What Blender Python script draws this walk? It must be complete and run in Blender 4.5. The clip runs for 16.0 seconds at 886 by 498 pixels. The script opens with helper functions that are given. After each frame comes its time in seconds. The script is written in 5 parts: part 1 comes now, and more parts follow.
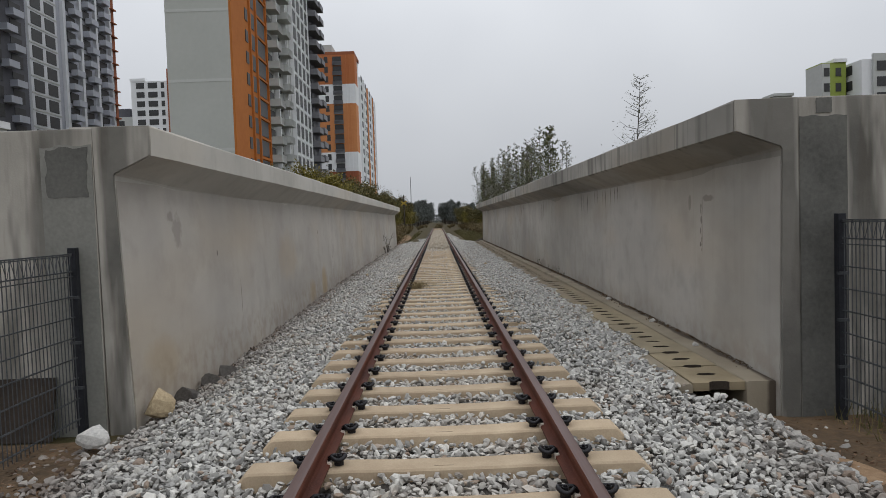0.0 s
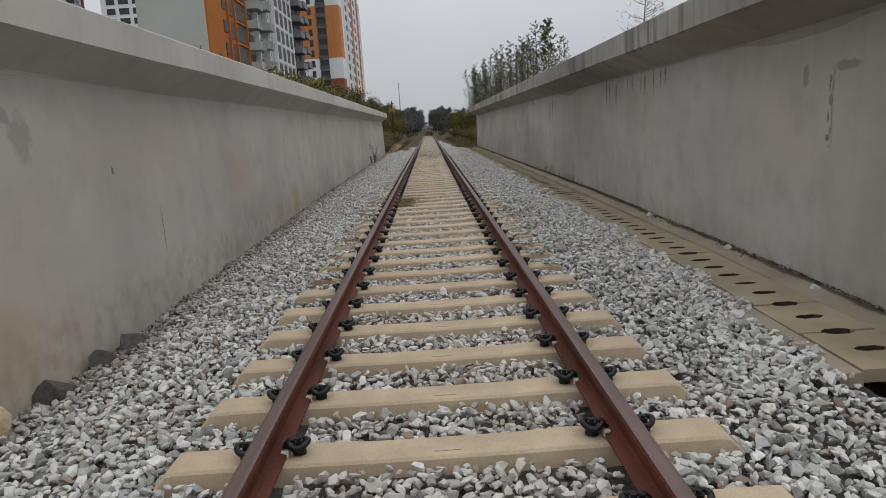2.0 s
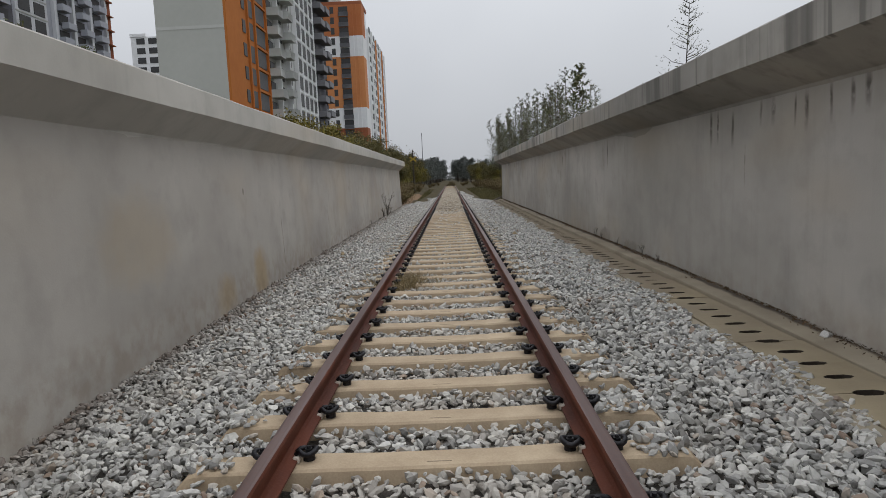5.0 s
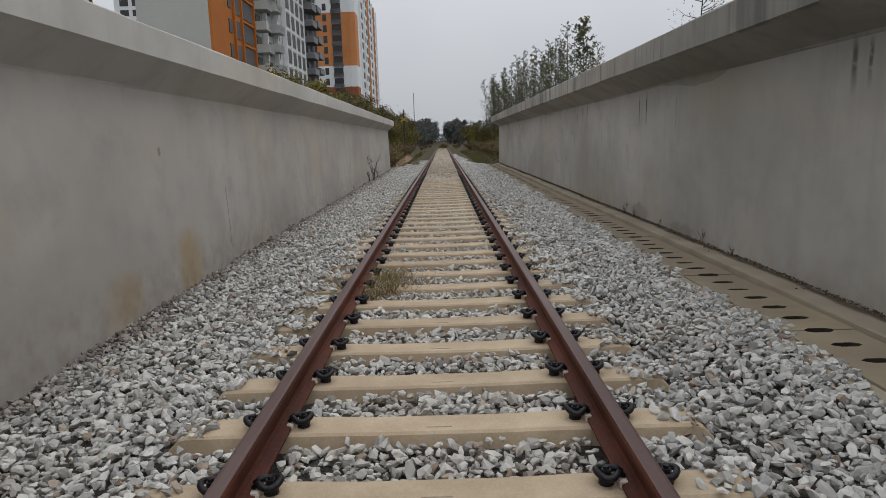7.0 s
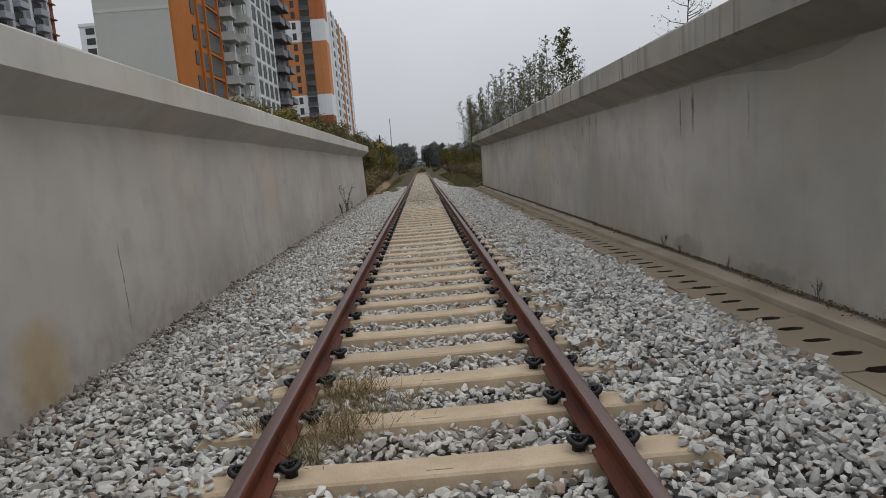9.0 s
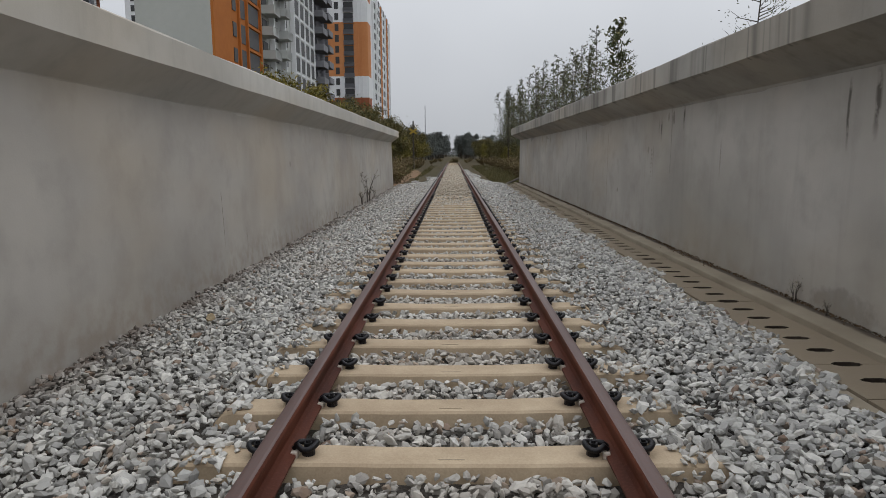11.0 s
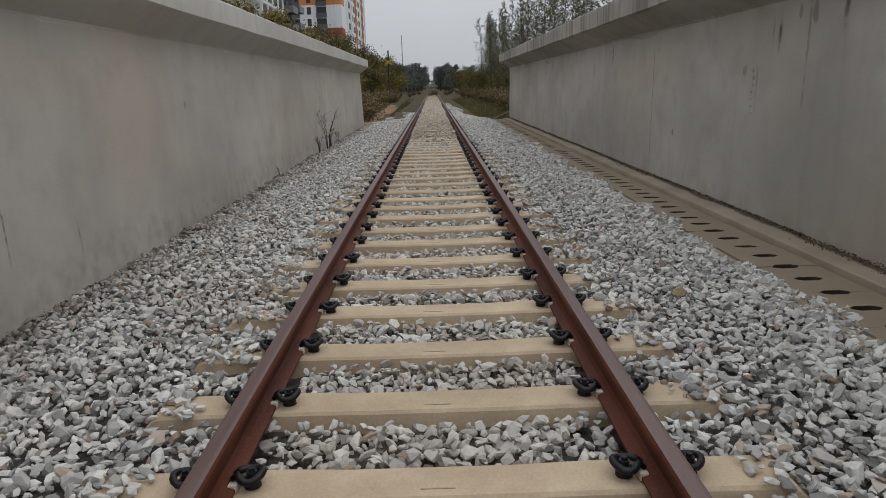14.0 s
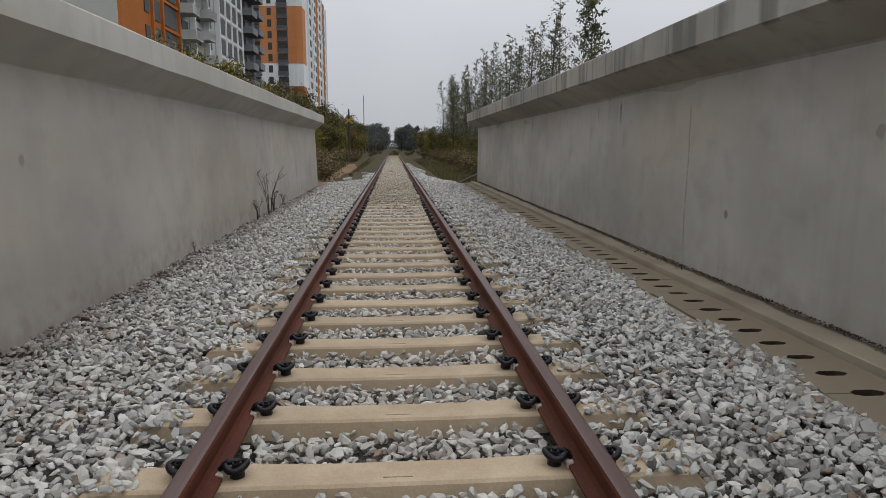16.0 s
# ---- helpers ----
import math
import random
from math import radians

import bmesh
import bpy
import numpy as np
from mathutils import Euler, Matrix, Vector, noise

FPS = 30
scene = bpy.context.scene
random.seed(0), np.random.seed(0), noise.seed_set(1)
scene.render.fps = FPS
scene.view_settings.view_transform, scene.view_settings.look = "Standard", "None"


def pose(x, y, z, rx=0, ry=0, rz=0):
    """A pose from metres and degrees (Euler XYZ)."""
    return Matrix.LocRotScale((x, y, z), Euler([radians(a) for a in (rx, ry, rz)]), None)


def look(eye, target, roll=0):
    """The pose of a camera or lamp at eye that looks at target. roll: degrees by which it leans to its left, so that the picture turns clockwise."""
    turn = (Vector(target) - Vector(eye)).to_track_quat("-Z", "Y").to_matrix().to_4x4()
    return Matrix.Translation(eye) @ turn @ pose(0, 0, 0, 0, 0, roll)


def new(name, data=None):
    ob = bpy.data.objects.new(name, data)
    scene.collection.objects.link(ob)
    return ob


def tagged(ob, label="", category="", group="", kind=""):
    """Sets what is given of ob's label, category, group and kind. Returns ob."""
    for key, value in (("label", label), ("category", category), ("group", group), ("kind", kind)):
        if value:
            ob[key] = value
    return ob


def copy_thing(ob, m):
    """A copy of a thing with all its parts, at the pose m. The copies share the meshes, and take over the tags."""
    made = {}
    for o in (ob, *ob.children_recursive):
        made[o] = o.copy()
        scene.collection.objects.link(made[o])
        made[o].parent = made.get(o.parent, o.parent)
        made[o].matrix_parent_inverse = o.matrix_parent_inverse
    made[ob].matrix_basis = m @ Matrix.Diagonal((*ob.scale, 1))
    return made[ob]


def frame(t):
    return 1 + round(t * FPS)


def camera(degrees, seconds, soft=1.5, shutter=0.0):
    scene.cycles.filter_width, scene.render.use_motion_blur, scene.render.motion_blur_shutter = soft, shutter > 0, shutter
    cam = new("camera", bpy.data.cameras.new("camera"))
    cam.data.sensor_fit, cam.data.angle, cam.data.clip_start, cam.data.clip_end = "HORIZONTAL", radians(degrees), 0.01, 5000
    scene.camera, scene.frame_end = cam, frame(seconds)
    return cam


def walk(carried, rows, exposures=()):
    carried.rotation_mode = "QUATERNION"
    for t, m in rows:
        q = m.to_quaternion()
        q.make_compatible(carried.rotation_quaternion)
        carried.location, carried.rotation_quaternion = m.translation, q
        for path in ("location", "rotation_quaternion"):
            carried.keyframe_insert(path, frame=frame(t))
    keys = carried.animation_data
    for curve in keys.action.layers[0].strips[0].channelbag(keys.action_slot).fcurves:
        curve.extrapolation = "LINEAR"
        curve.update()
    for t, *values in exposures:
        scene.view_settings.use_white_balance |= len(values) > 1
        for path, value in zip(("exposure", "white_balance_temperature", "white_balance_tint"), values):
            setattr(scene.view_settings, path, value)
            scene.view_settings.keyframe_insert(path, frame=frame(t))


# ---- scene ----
cam = camera(66.6, 16.0, soft=0.45)
PATH = [
    (0, (0.018, 0.903, 1.480), (0.031, 2.901, 1.394), -2.0),
    (0.5, (0.005, 1.523, 1.462), (0.101, 3.501, 1.183), -4.1),
    (1, (0.041, 2.179, 1.437), (-0.016, 4.153, 1.117), -3.6),
    (1.5, (0.040, 2.820, 1.406), (0.015, 4.807, 1.176), -1.6),
    (2, (0.010, 3.464, 1.360), (0.031, 5.432, 1.005), -3.6),
    (2.5, (-0.017, 4.133, 1.340), (0.059, 6.106, 1.024), -1.3),
    (3, (0.005, 4.779, 1.363), (0.072, 6.756, 1.068), -2.6),
    (3.5, (0.016, 5.421, 1.348), (0.038, 7.406, 1.100), -3.1),
    (4, (0.089, 6.048, 1.352), (0.057, 8.038, 1.153), -2.5),
    (4.5, (0.092, 6.660, 1.355), (0.106, 8.643, 1.100), -2.7),
    (4.7, (0.116, 6.919, 1.345), (0.085, 8.909, 1.144), -2.6),
    (6.8, (0.091, 9.655, 1.34), (0.062, 11.629, 1.02), -3.0),
    (7, (0.058, 9.915, 1.312), (0.049, 11.889, 0.994), -1.9),
    (7.5, (0.068, 10.535, 1.289), (-0.020, 12.509, 0.977), -2.6),
    (8, (0.066, 11.222, 1.318), (0.040, 13.199, 1.015), -3.8),
    (8.5, (0.073, 11.903, 1.326), (0.076, 13.897, 1.165), -2.1),
    (9, (0.044, 12.506, 1.317), (0.088, 14.489, 1.064), -4.6),
    (9.5, (0.063, 13.089, 1.318), (0.046, 15.077, 1.104), -4.6),
    (10, (0.031, 13.725, 1.319), (-0.045, 15.706, 1.053), -2.1),
    (10.2, (0.021, 13.959, 1.339), (-0.026, 15.939, 1.066), -0.7),
    (12.3, (0.047, 16.582, 1.333), (0.074, 18.557, 1.018), -2.0),
    (12.5, (0.063, 16.841, 1.320), (0.054, 18.800, 0.919), -4.8),
    (13, (0.030, 17.480, 1.319), (0.054, 19.429, 0.870), -3.4),
    (13.5, (0.063, 18.148, 1.323), (0.194, 20.116, 0.987), -1.8),
    (14, (0.022, 18.764, 1.321), (0.038, 20.708, 0.852), -1.7),
    (14.5, (0.055, 19.399, 1.316), (0.105, 21.361, 0.932), 0.4),
    (15, (0.002, 20.057, 1.319), (0.052, 22.046, 1.121), 0.5),
    (15.5, (0.010, 20.699, 1.329), (-0.036, 22.694, 1.199), -1.0),
    (16, (-0.006, 21.330, 1.294), (0.137, 23.302, 0.994), -0.1),
]
walk(cam, [(t, look(eye, target, roll)) for t, eye, target, roll in PATH])

# ---- light: an overcast sky, the sun only a wide glow behind the clouds ----
SUN_EL, SUN_ROT = radians(58), radians(110)
world = bpy.data.worlds.new("world")
scene.world = world
world.use_nodes = True
wn, wl = world.node_tree.nodes, world.node_tree.links
bg = wn["Background"]
sky = wn.new("ShaderNodeTexSky")
sky.sky_type, sky.sun_disc = "NISHITA", False
sky.sun_elevation, sky.sun_rotation = SUN_EL, SUN_ROT
sky.air_density, sky.dust_density = 1.0, 4.0
hsv = wn.new("ShaderNodeHueSaturation")
hsv.inputs["Saturation"].default_value = 0.12
hsv.inputs["Value"].default_value = 0.22
cloud = wn.new("ShaderNodeTexNoise")
cloud.inputs["Scale"].default_value, cloud.inputs["Detail"].default_value = 1.6, 4.0
cloud_ramp = wn.new("ShaderNodeValToRGB")
cloud_ramp.color_ramp.elements[0].color = (5.2, 5.45, 5.9, 1)
cloud_ramp.color_ramp.elements[1].color = (6.6, 6.85, 7.25, 1)
cloud_ramp.color_ramp.elements[0].position, cloud_ramp.color_ramp.elements[1].position = 0.3, 0.7
sky_mix = wn.new("ShaderNodeMixRGB")
sky_mix.inputs["Fac"].default_value = 0.8
wl.new(sky.outputs[0], hsv.inputs["Color"])
wl.new(hsv.outputs[0], sky_mix.inputs[1])
wl.new(cloud.outputs["Fac"], cloud_ramp.inputs[0])
wl.new(cloud_ramp.outputs[0], sky_mix.inputs[2])
sky_dir = wn.new("ShaderNodeTexCoord")
sky_sep = wn.new("ShaderNodeSeparateXYZ")
sky_up = wn.new("ShaderNodeMapRange")
for key, value in (("From Min", 0.0), ("From Max", 1.0), ("To Min", 0.80), ("To Max", 2.3)):
    sky_up.inputs[key].default_value = value
sky_gain = wn.new("ShaderNodeVectorMath")
sky_gain.operation = "SCALE"
wl.new(sky_dir.outputs["Generated"], sky_sep.inputs[0])
wl.new(sky_sep.outputs["Z"], sky_up.inputs["Value"])
wl.new(sky_mix.outputs[0], sky_gain.inputs[0])
wl.new(sky_up.outputs[0], sky_gain.inputs["Scale"])
wl.new(sky_gain.outputs[0], bg.inputs["Color"])
bg.inputs["Strength"].default_value = 0.12
sun = new("sun", bpy.data.lights.new("sun", "SUN"))
sun.data.energy, sun.data.angle, sun.data.color = 0.4, radians(45), (1.0, 0.97, 0.92)
sun.rotation_euler = (radians(90) - SUN_EL, 0, radians(180) - SUN_ROT)
scene.view_settings.exposure = -0.07

# ---- materials ----


class Nodes:
    """A principled material and short ways to add nodes to it."""

    def __init__(self, name, rough=0.9, metal=0.0, spec=0.3):
        self.mat = bpy.data.materials.new(name)
        self.mat.use_nodes = True
        self.n, self.l = self.mat.node_tree.nodes, self.mat.node_tree.links
        self.bsdf = self.n["Principled BSDF"]
        self.bsdf.inputs["Roughness"].default_value = rough
        self.bsdf.inputs["Metallic"].default_value = metal
        self.bsdf.inputs["Specular IOR Level"].default_value = spec
        self.coord = self.n.new("ShaderNodeTexCoord").outputs["Object"]

    def put(self, socket, value):
        if hasattr(value, "is_output"):
            self.l.new(value, socket)
        else:
            socket.default_value = value

    def scaled(self, sx, sy, sz, shift=(0, 0, 0)):
        m = self.n.new("ShaderNodeMapping")
        m.inputs["Scale"].default_value, m.inputs["Location"].default_value = (sx, sy, sz), shift
        self.l.new(self.coord, m.inputs["Vector"])
        return m.outputs[0]

    def noise(self, scale, detail=4.0, at=None, rough=0.55):
        t = self.n.new("ShaderNodeTexNoise")
        t.inputs["Scale"].default_value, t.inputs["Detail"].default_value = scale, detail
        t.inputs["Roughness"].default_value = rough
        self.l.new(at or self.coord, t.inputs["Vector"])
        return t.outputs["Fac"]

    def span(self, value, a, b, lo=0.0, hi=1.0):
        m = self.n.new("ShaderNodeMapRange")
        for k, v in zip(("From Min", "From Max", "To Min", "To Max"), (a, b, lo, hi)):
            m.inputs[k].default_value = v
        self.l.new(value, m.inputs["Value"])
        return m.outputs[0]

    def math(self, op, a, b=0.0):
        m = self.n.new("ShaderNodeMath")
        m.operation = op
        self.put(m.inputs[0], a)
        self.put(m.inputs[1], b)
        return m.outputs[0]

    def mix(self, fac, a, b, kind="MIX"):
        m = self.n.new("ShaderNodeMixRGB")
        m.blend_type = kind
        for s, v in zip(m.inputs, (fac, a, b)):
            if isinstance(v, tuple):
                v = (*v, 1)
            self.put(s, v)
        return m.outputs[0]

    def ramp(self, value, stops):
        r = self.n.new("ShaderNodeValToRGB")
        e = r.color_ramp.elements
        while len(e) < len(stops):
            e.new(0.5)
        for el, (p, c) in zip(e, stops):
            el.position, el.color = p, (*c, 1)
        self.l.new(value, r.inputs[0])
        return r.outputs[0]

    def bump(self, height, strength=0.3, distance=0.01):
        b = self.n.new("ShaderNodeBump")
        b.inputs["Strength"].default_value, b.inputs["Distance"].default_value = strength, distance
        self.l.new(height, b.inputs["Height"])
        self.l.new(b.outputs[0], self.bsdf.inputs["Normal"])

    def colour(self, c):
        self.put(self.bsdf.inputs["Base Color"], (*c, 1) if isinstance(c, tuple) else c)
        return self.mat


def plain(name, dark, light, scale=3.0, fine=40.0, rough=0.85, metal=0.0, bump=0.25, dist=0.005, vary=0.0):
    """A surface that varies between two colours at two scales, with a fine relief."""
    k = Nodes(name, rough, metal)
    big, small = k.noise(scale, 5), k.noise(fine, 3)
    f = k.math("ADD", k.math("MULTIPLY", big, 0.65), k.math("MULTIPLY", small, 0.35))
    c = k.mix(k.span(f, 0.33, 0.67), dark, light)
    if vary:
        info = k.n.new("ShaderNodeObjectInfo").outputs["Random"]
        v = k.span(info, 0, 1, 1 - vary, 1 + vary)
        comb = k.n.new("ShaderNodeCombineColor")
        for s in comb.inputs:
            k.l.new(v, s)
        c = k.mix(1.0, c, comb.outputs[0], "MULTIPLY")
    k.bump(small, bump, dist)
    return k.colour(c)


# faces of the two walls and the edges of their copings
WALL_L, WALL_R, LIP_L, LIP_R = -2.78, 2.97, -2.51, 2.60


def concrete_wall(name, pale, deep, blots, lines, streak=0.35, coarse=1.0, ochre=(), bars=0.0):
    """Cast concrete: cloudy patches, faint streaks running down, and single stains and cracks at (y, z, half width, half height, strength)."""
    k = Nodes(name, 0.9)
    cloudy = k.noise(0.55 * coarse, 5, k.scaled(coarse, 0.6, 1.0))
    patch = k.noise(2.4, 6)
    grain = k.noise(60, 3)
    c = k.mix(k.span(cloudy, 0.3 + 0.04 * coarse, 0.7 - 0.04 * coarse), deep, pale)
    c = k.mix(k.math("MULTIPLY", k.span(patch, 0.5, 0.7), 0.35 * coarse), c, tuple(v * 0.8 for v in deep))
    warm = k.noise(0.3, 2, k.scaled(1, 1, 2, (7, 3, 1)))
    c = k.mix(k.math("MULTIPLY", k.span(warm, 0.50, 0.70), 0.33), c, (0.42, 0.33, 0.22))
    run = k.noise(1.0, 5, k.scaled(5.0, 5.0, 0.35))
    c = k.mix(k.math("MULTIPLY", k.span(run, 0.55, 0.8), streak), c, tuple(v * 0.55 for v in deep))
    broad = k.noise(1.0, 3, k.scaled(0.3, 0.8, 0.25, (3, 1, 5)))
    c = k.mix(k.math("MULTIPLY", k.span(broad, 0.5, 0.68), 0.3), c, tuple(v * 0.82 for v in deep))
    if bars:
        face = k.n.new("ShaderNodeSeparateXYZ")
        k.l.new(k.coord, face.inputs[0])
        on_face = k.span(face.outputs[0], LIP_R + 0.045, LIP_R + 0.025, 0.0, bars)
        for wide, keep, shift in ((2.6, 0.56, 0.0), (7.0, 0.60, 4.0)):
            bar = k.noise(1.0, 2, k.scaled(0.0, wide, 0.22, (shift, shift, 0)))
            c = k.mix(k.math("MULTIPLY", k.span(bar, keep - 0.02, keep + 0.08), on_face), c, tuple(v * 0.5 for v in deep))
    sep = k.n.new("ShaderNodeSeparateXYZ")
    k.l.new(k.coord, sep.inputs[0])
    x, y, z = sep.outputs
    edge = k.noise(9, 4)
    for cy, cz, ry, rz, s in blots:
        dy = k.math("DIVIDE", k.math("SUBTRACT", y, cy), ry)
        dz = k.math("DIVIDE", k.math("SUBTRACT", z, cz), rz)
        d = k.math("ADD", k.math("MULTIPLY", dy, dy), k.math("MULTIPLY", dz, dz))
        d = k.math("ADD", d, k.span(edge, 0.3, 0.7, -0.5, 0.5))
        c = k.mix(k.span(d, 1.0, 0.4, 0.0, s), c, (0.10, 0.085, 0.07))
    for cy, cz, ry, rz, s in ochre:
        dy = k.math("DIVIDE", k.math("SUBTRACT", y, cy), ry)
        dz = k.math("DIVIDE", k.math("SUBTRACT", z, cz), rz)
        d = k.math("ADD", k.math("ADD", k.math("MULTIPLY", dy, dy), k.math("MULTIPLY", dz, dz)), k.span(patch, 0.3, 0.7, -0.5, 0.5))
        c = k.mix(k.span(d, 1.1, 0.1, 0.0, s), c, (0.36, 0.255, 0.12))
    wob = k.noise(3.0, 3)
    broken = k.noise(9, 3, k.scaled(1, 1, 1))
    for cy, z0, z1, w, s in lines:
        dy = k.math("ABSOLUTE", k.math("SUBTRACT", k.math("ADD", y, k.span(wob, 0.3, 0.7, -0.012, 0.012)), cy))
        hit = k.span(dy, w, w * 0.3, 0.0, s)
        inside = k.math("MULTIPLY", k.span(z, z0 - 0.05, z0 + 0.16), k.span(z, z1 + 0.06, z1 - 0.06))
        hit = k.math("MULTIPLY", k.math("MULTIPLY", hit, inside), k.span(broken, 0.38, 0.5, 0.25, 1.0))
        c = k.mix(hit, c, (0.07, 0.06, 0.05))
    foot = k.math("MULTIPLY", k.span(z, 0.35, 0.0), k.span(k.noise(5, 4), 0.42, 0.62))
    c = k.mix(k.math("MULTIPLY", foot, 0.35), c, (0.22, 0.16, 0.11))
    h = k.math("ADD", k.math("MULTIPLY", grain, 0.3), patch)
    k.bump(h, 0.25, 0.012)
    return k.colour(c)


# dark runs under the right coping: (along, bottom, top)
SHORT_RUNS = [(14.85, 1.57, 1.9), (14.66, 1.6, 1.88), (14.28, 1.54, 1.84), (13.65, 1.72, 1.89), (13.41, 1.71, 1.89), (13.03, 1.66, 1.88), (12.85, 1.63, 1.88), (12.5, 1.66, 1.9), (12.22, 1.69, 1.9), (12.05, 1.7, 1.92),
              (20.12, 1.37, 1.84), (19.78, 1.44, 1.88), (23.8, 1.65, 1.9), (24.73, 1.52, 1.82), (30.2, 1.58, 1.86), (31.2, 1.66, 1.86), (35.9, 1.58, 1.86), (36.8, 1.57, 1.88), (37.8, 1.6, 1.88)]
LONG_RUNS = [(18.54, 1.32, 1.76), (13.98, 1.13, 1.5), (22.55, 1.08, 1.44), (24.27, 1.02, 1.9), (25.08, 0.98, 1.4), (28.07, 0.24, 1.68), (24.85, 1.5, 1.78), (8.48, 1.0, 1.6)]
DRIPS = [(y, a, b, 0.034 + 0.012 * math.sin(9 * y), 0.8) for y, a, b in SHORT_RUNS] + [(y, a, b, 0.022, 0.38) for y, a, b in LONG_RUNS]
M_WALL_R = concrete_wall("concrete_grey", (0.442, 0.416, 0.377), (0.302, 0.283, 0.253), [(20.0, 0.16, 0.5, 0.14, 0.35), (18.2, 0.12, 0.5, 0.1, 0.35), (8.32, 1.62, 0.16, 0.04, 0.45), (8.85, 1.58, 0.05, 0.1, 0.4), (24.2, 1.80, 0.05, 0.10, 0.5), (24.42, 1.82, 0.03, 0.08, 0.4), (27.2, 0.68, 0.04, 0.05, 0.6), (25.33, 1.38, 0.05, 0.06, 0.4)]
                         + [(8.51 + 0.015 * math.sin(9 * i), 1.54 - 0.088 * i - 0.03 * math.sin(5 * i), 0.02 + 0.008 * math.sin(4 * i), 0.034 + 0.016 * math.sin(7 * i), 0.6 + 0.25 * math.sin(3 * i)) for i in range(7)]
                         + [(25.16 + 0.015 * math.sin(5 * i), 1.38 - 0.065 * i, 0.026, 0.026 + 0.012 * math.sin(6 * i), 0.4 + 0.2 * math.sin(3 * i)) for i in range(7)], DRIPS, 0.22)
M_WALL_L = concrete_wall("concrete_pale", (0.442, 0.414, 0.372), (0.335, 0.31, 0.279), [(8.28, 1.48, 0.15, 0.2, 0.32), (8.12, 1.62, 0.12, 0.06, 0.3), (9.55, 1.16, 0.03, 0.05, 0.7), (16.82, 1.29, 0.04, 0.05, 0.5), (26.7, 1.2, 0.05, 0.06, 0.4)],
                         [(10.45, 0.2, 0.7, 0.012, 0.7), (18.77, 0.0, 0.8, 0.016, 0.75), (23.1, 0.25, 0.9, 0.014, 0.6), (24.0, 0.1, 0.35, 0.014, 0.5)], 0.06, 1.0, [(17.35, 0.1, 0.45, 0.38, 0.65), (15.7, 0.0, 0.4, 0.3, 0.5), (13.6, 0.9, 0.9, 0.5, 0.25), (7.6, 0.1, 0.5, 0.3, 0.3)])
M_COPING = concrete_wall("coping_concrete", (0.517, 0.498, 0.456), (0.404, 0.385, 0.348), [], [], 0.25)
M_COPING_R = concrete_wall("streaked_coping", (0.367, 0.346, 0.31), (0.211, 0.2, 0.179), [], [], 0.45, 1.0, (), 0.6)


def front_concrete():
    """Old wing wall: pale cement under dark vertical runs of two widths, rust-brown in places."""
    k = Nodes("weathered_concrete", 0.92)
    cloud, grain = k.noise(1.1, 6), k.noise(55, 3)
    c = k.mix(k.span(cloud, 0.3, 0.7), (0.29, 0.272, 0.238), (0.46, 0.43, 0.38))
    for wide, tall, lo, hi, much, dark in ((2.3, 0.32, 0.46, 0.56, 0.85, (0.07, 0.068, 0.061)), (6.0, 0.8, 0.53, 0.67, 0.5, (0.09, 0.078, 0.062))):
        run = k.noise(1.0, 4, k.scaled(wide, wide, tall, (wide, 2.0, 5.0)))
        c = k.mix(k.math("MULTIPLY", k.span(run, lo, hi), k.math("MULTIPLY", k.span(cloud, 0.25, 0.6, 0.35, 1.0), much)), c, dark)
    k.bump(k.math("ADD", k.math("MULTIPLY", grain, 0.4), cloud), 0.35, 0.012)
    return k.colour(c)


M_FRONT = front_concrete()
M_BAND = plain("plaster_band", (0.17, 0.168, 0.148), (0.265, 0.26, 0.235), 1.3, 30)
M_PATCH = plain("mortar_patch", (0.075, 0.074, 0.067), (0.15, 0.146, 0.132), 1.6, 30)
M_SLEEPER = plain("sleeper_concrete", (0.344, 0.258, 0.172), (0.49, 0.387, 0.267), 3.5, 90, vary=0.08, bump=0.3, dist=0.003)
M_MARK = plain("mould_mark", (0.284, 0.228, 0.163), (0.396, 0.318, 0.232), 20, 90)


def drain_material():
    k = Nodes("drain_concrete", 0.92)
    geo = k.n.new("ShaderNodeNewGeometry").outputs["Position"]
    rnd = k.n.new("ShaderNodeObjectInfo").outputs["Random"]
    a, b = k.noise(1.6, 5, geo), k.noise(50, 3, geo)
    c = k.mix(k.span(a, 0.33, 0.67), (0.23, 0.183, 0.115), (0.365, 0.297, 0.191))
    c = k.mix(k.span(rnd, 0, 1, 0, 0.3), c, (0.255, 0.23, 0.178))
    sep = k.n.new("ShaderNodeSeparateXYZ")
    k.l.new(geo, sep.inputs[0])
    soil = k.math("ADD", k.span(sep.outputs[1], 9.0, 18.0, 0.0, 0.75), k.span(k.noise(0.9, 4, geo), 0.3, 0.7, -0.3, 0.3))
    c = k.mix(k.span(soil, 0.1, 0.7, 0.0, 0.9), c, (0.221, 0.177, 0.126))
    k.bump(b, 0.4, 0.005)
    return k.colour(c)


M_DRAIN = drain_material()


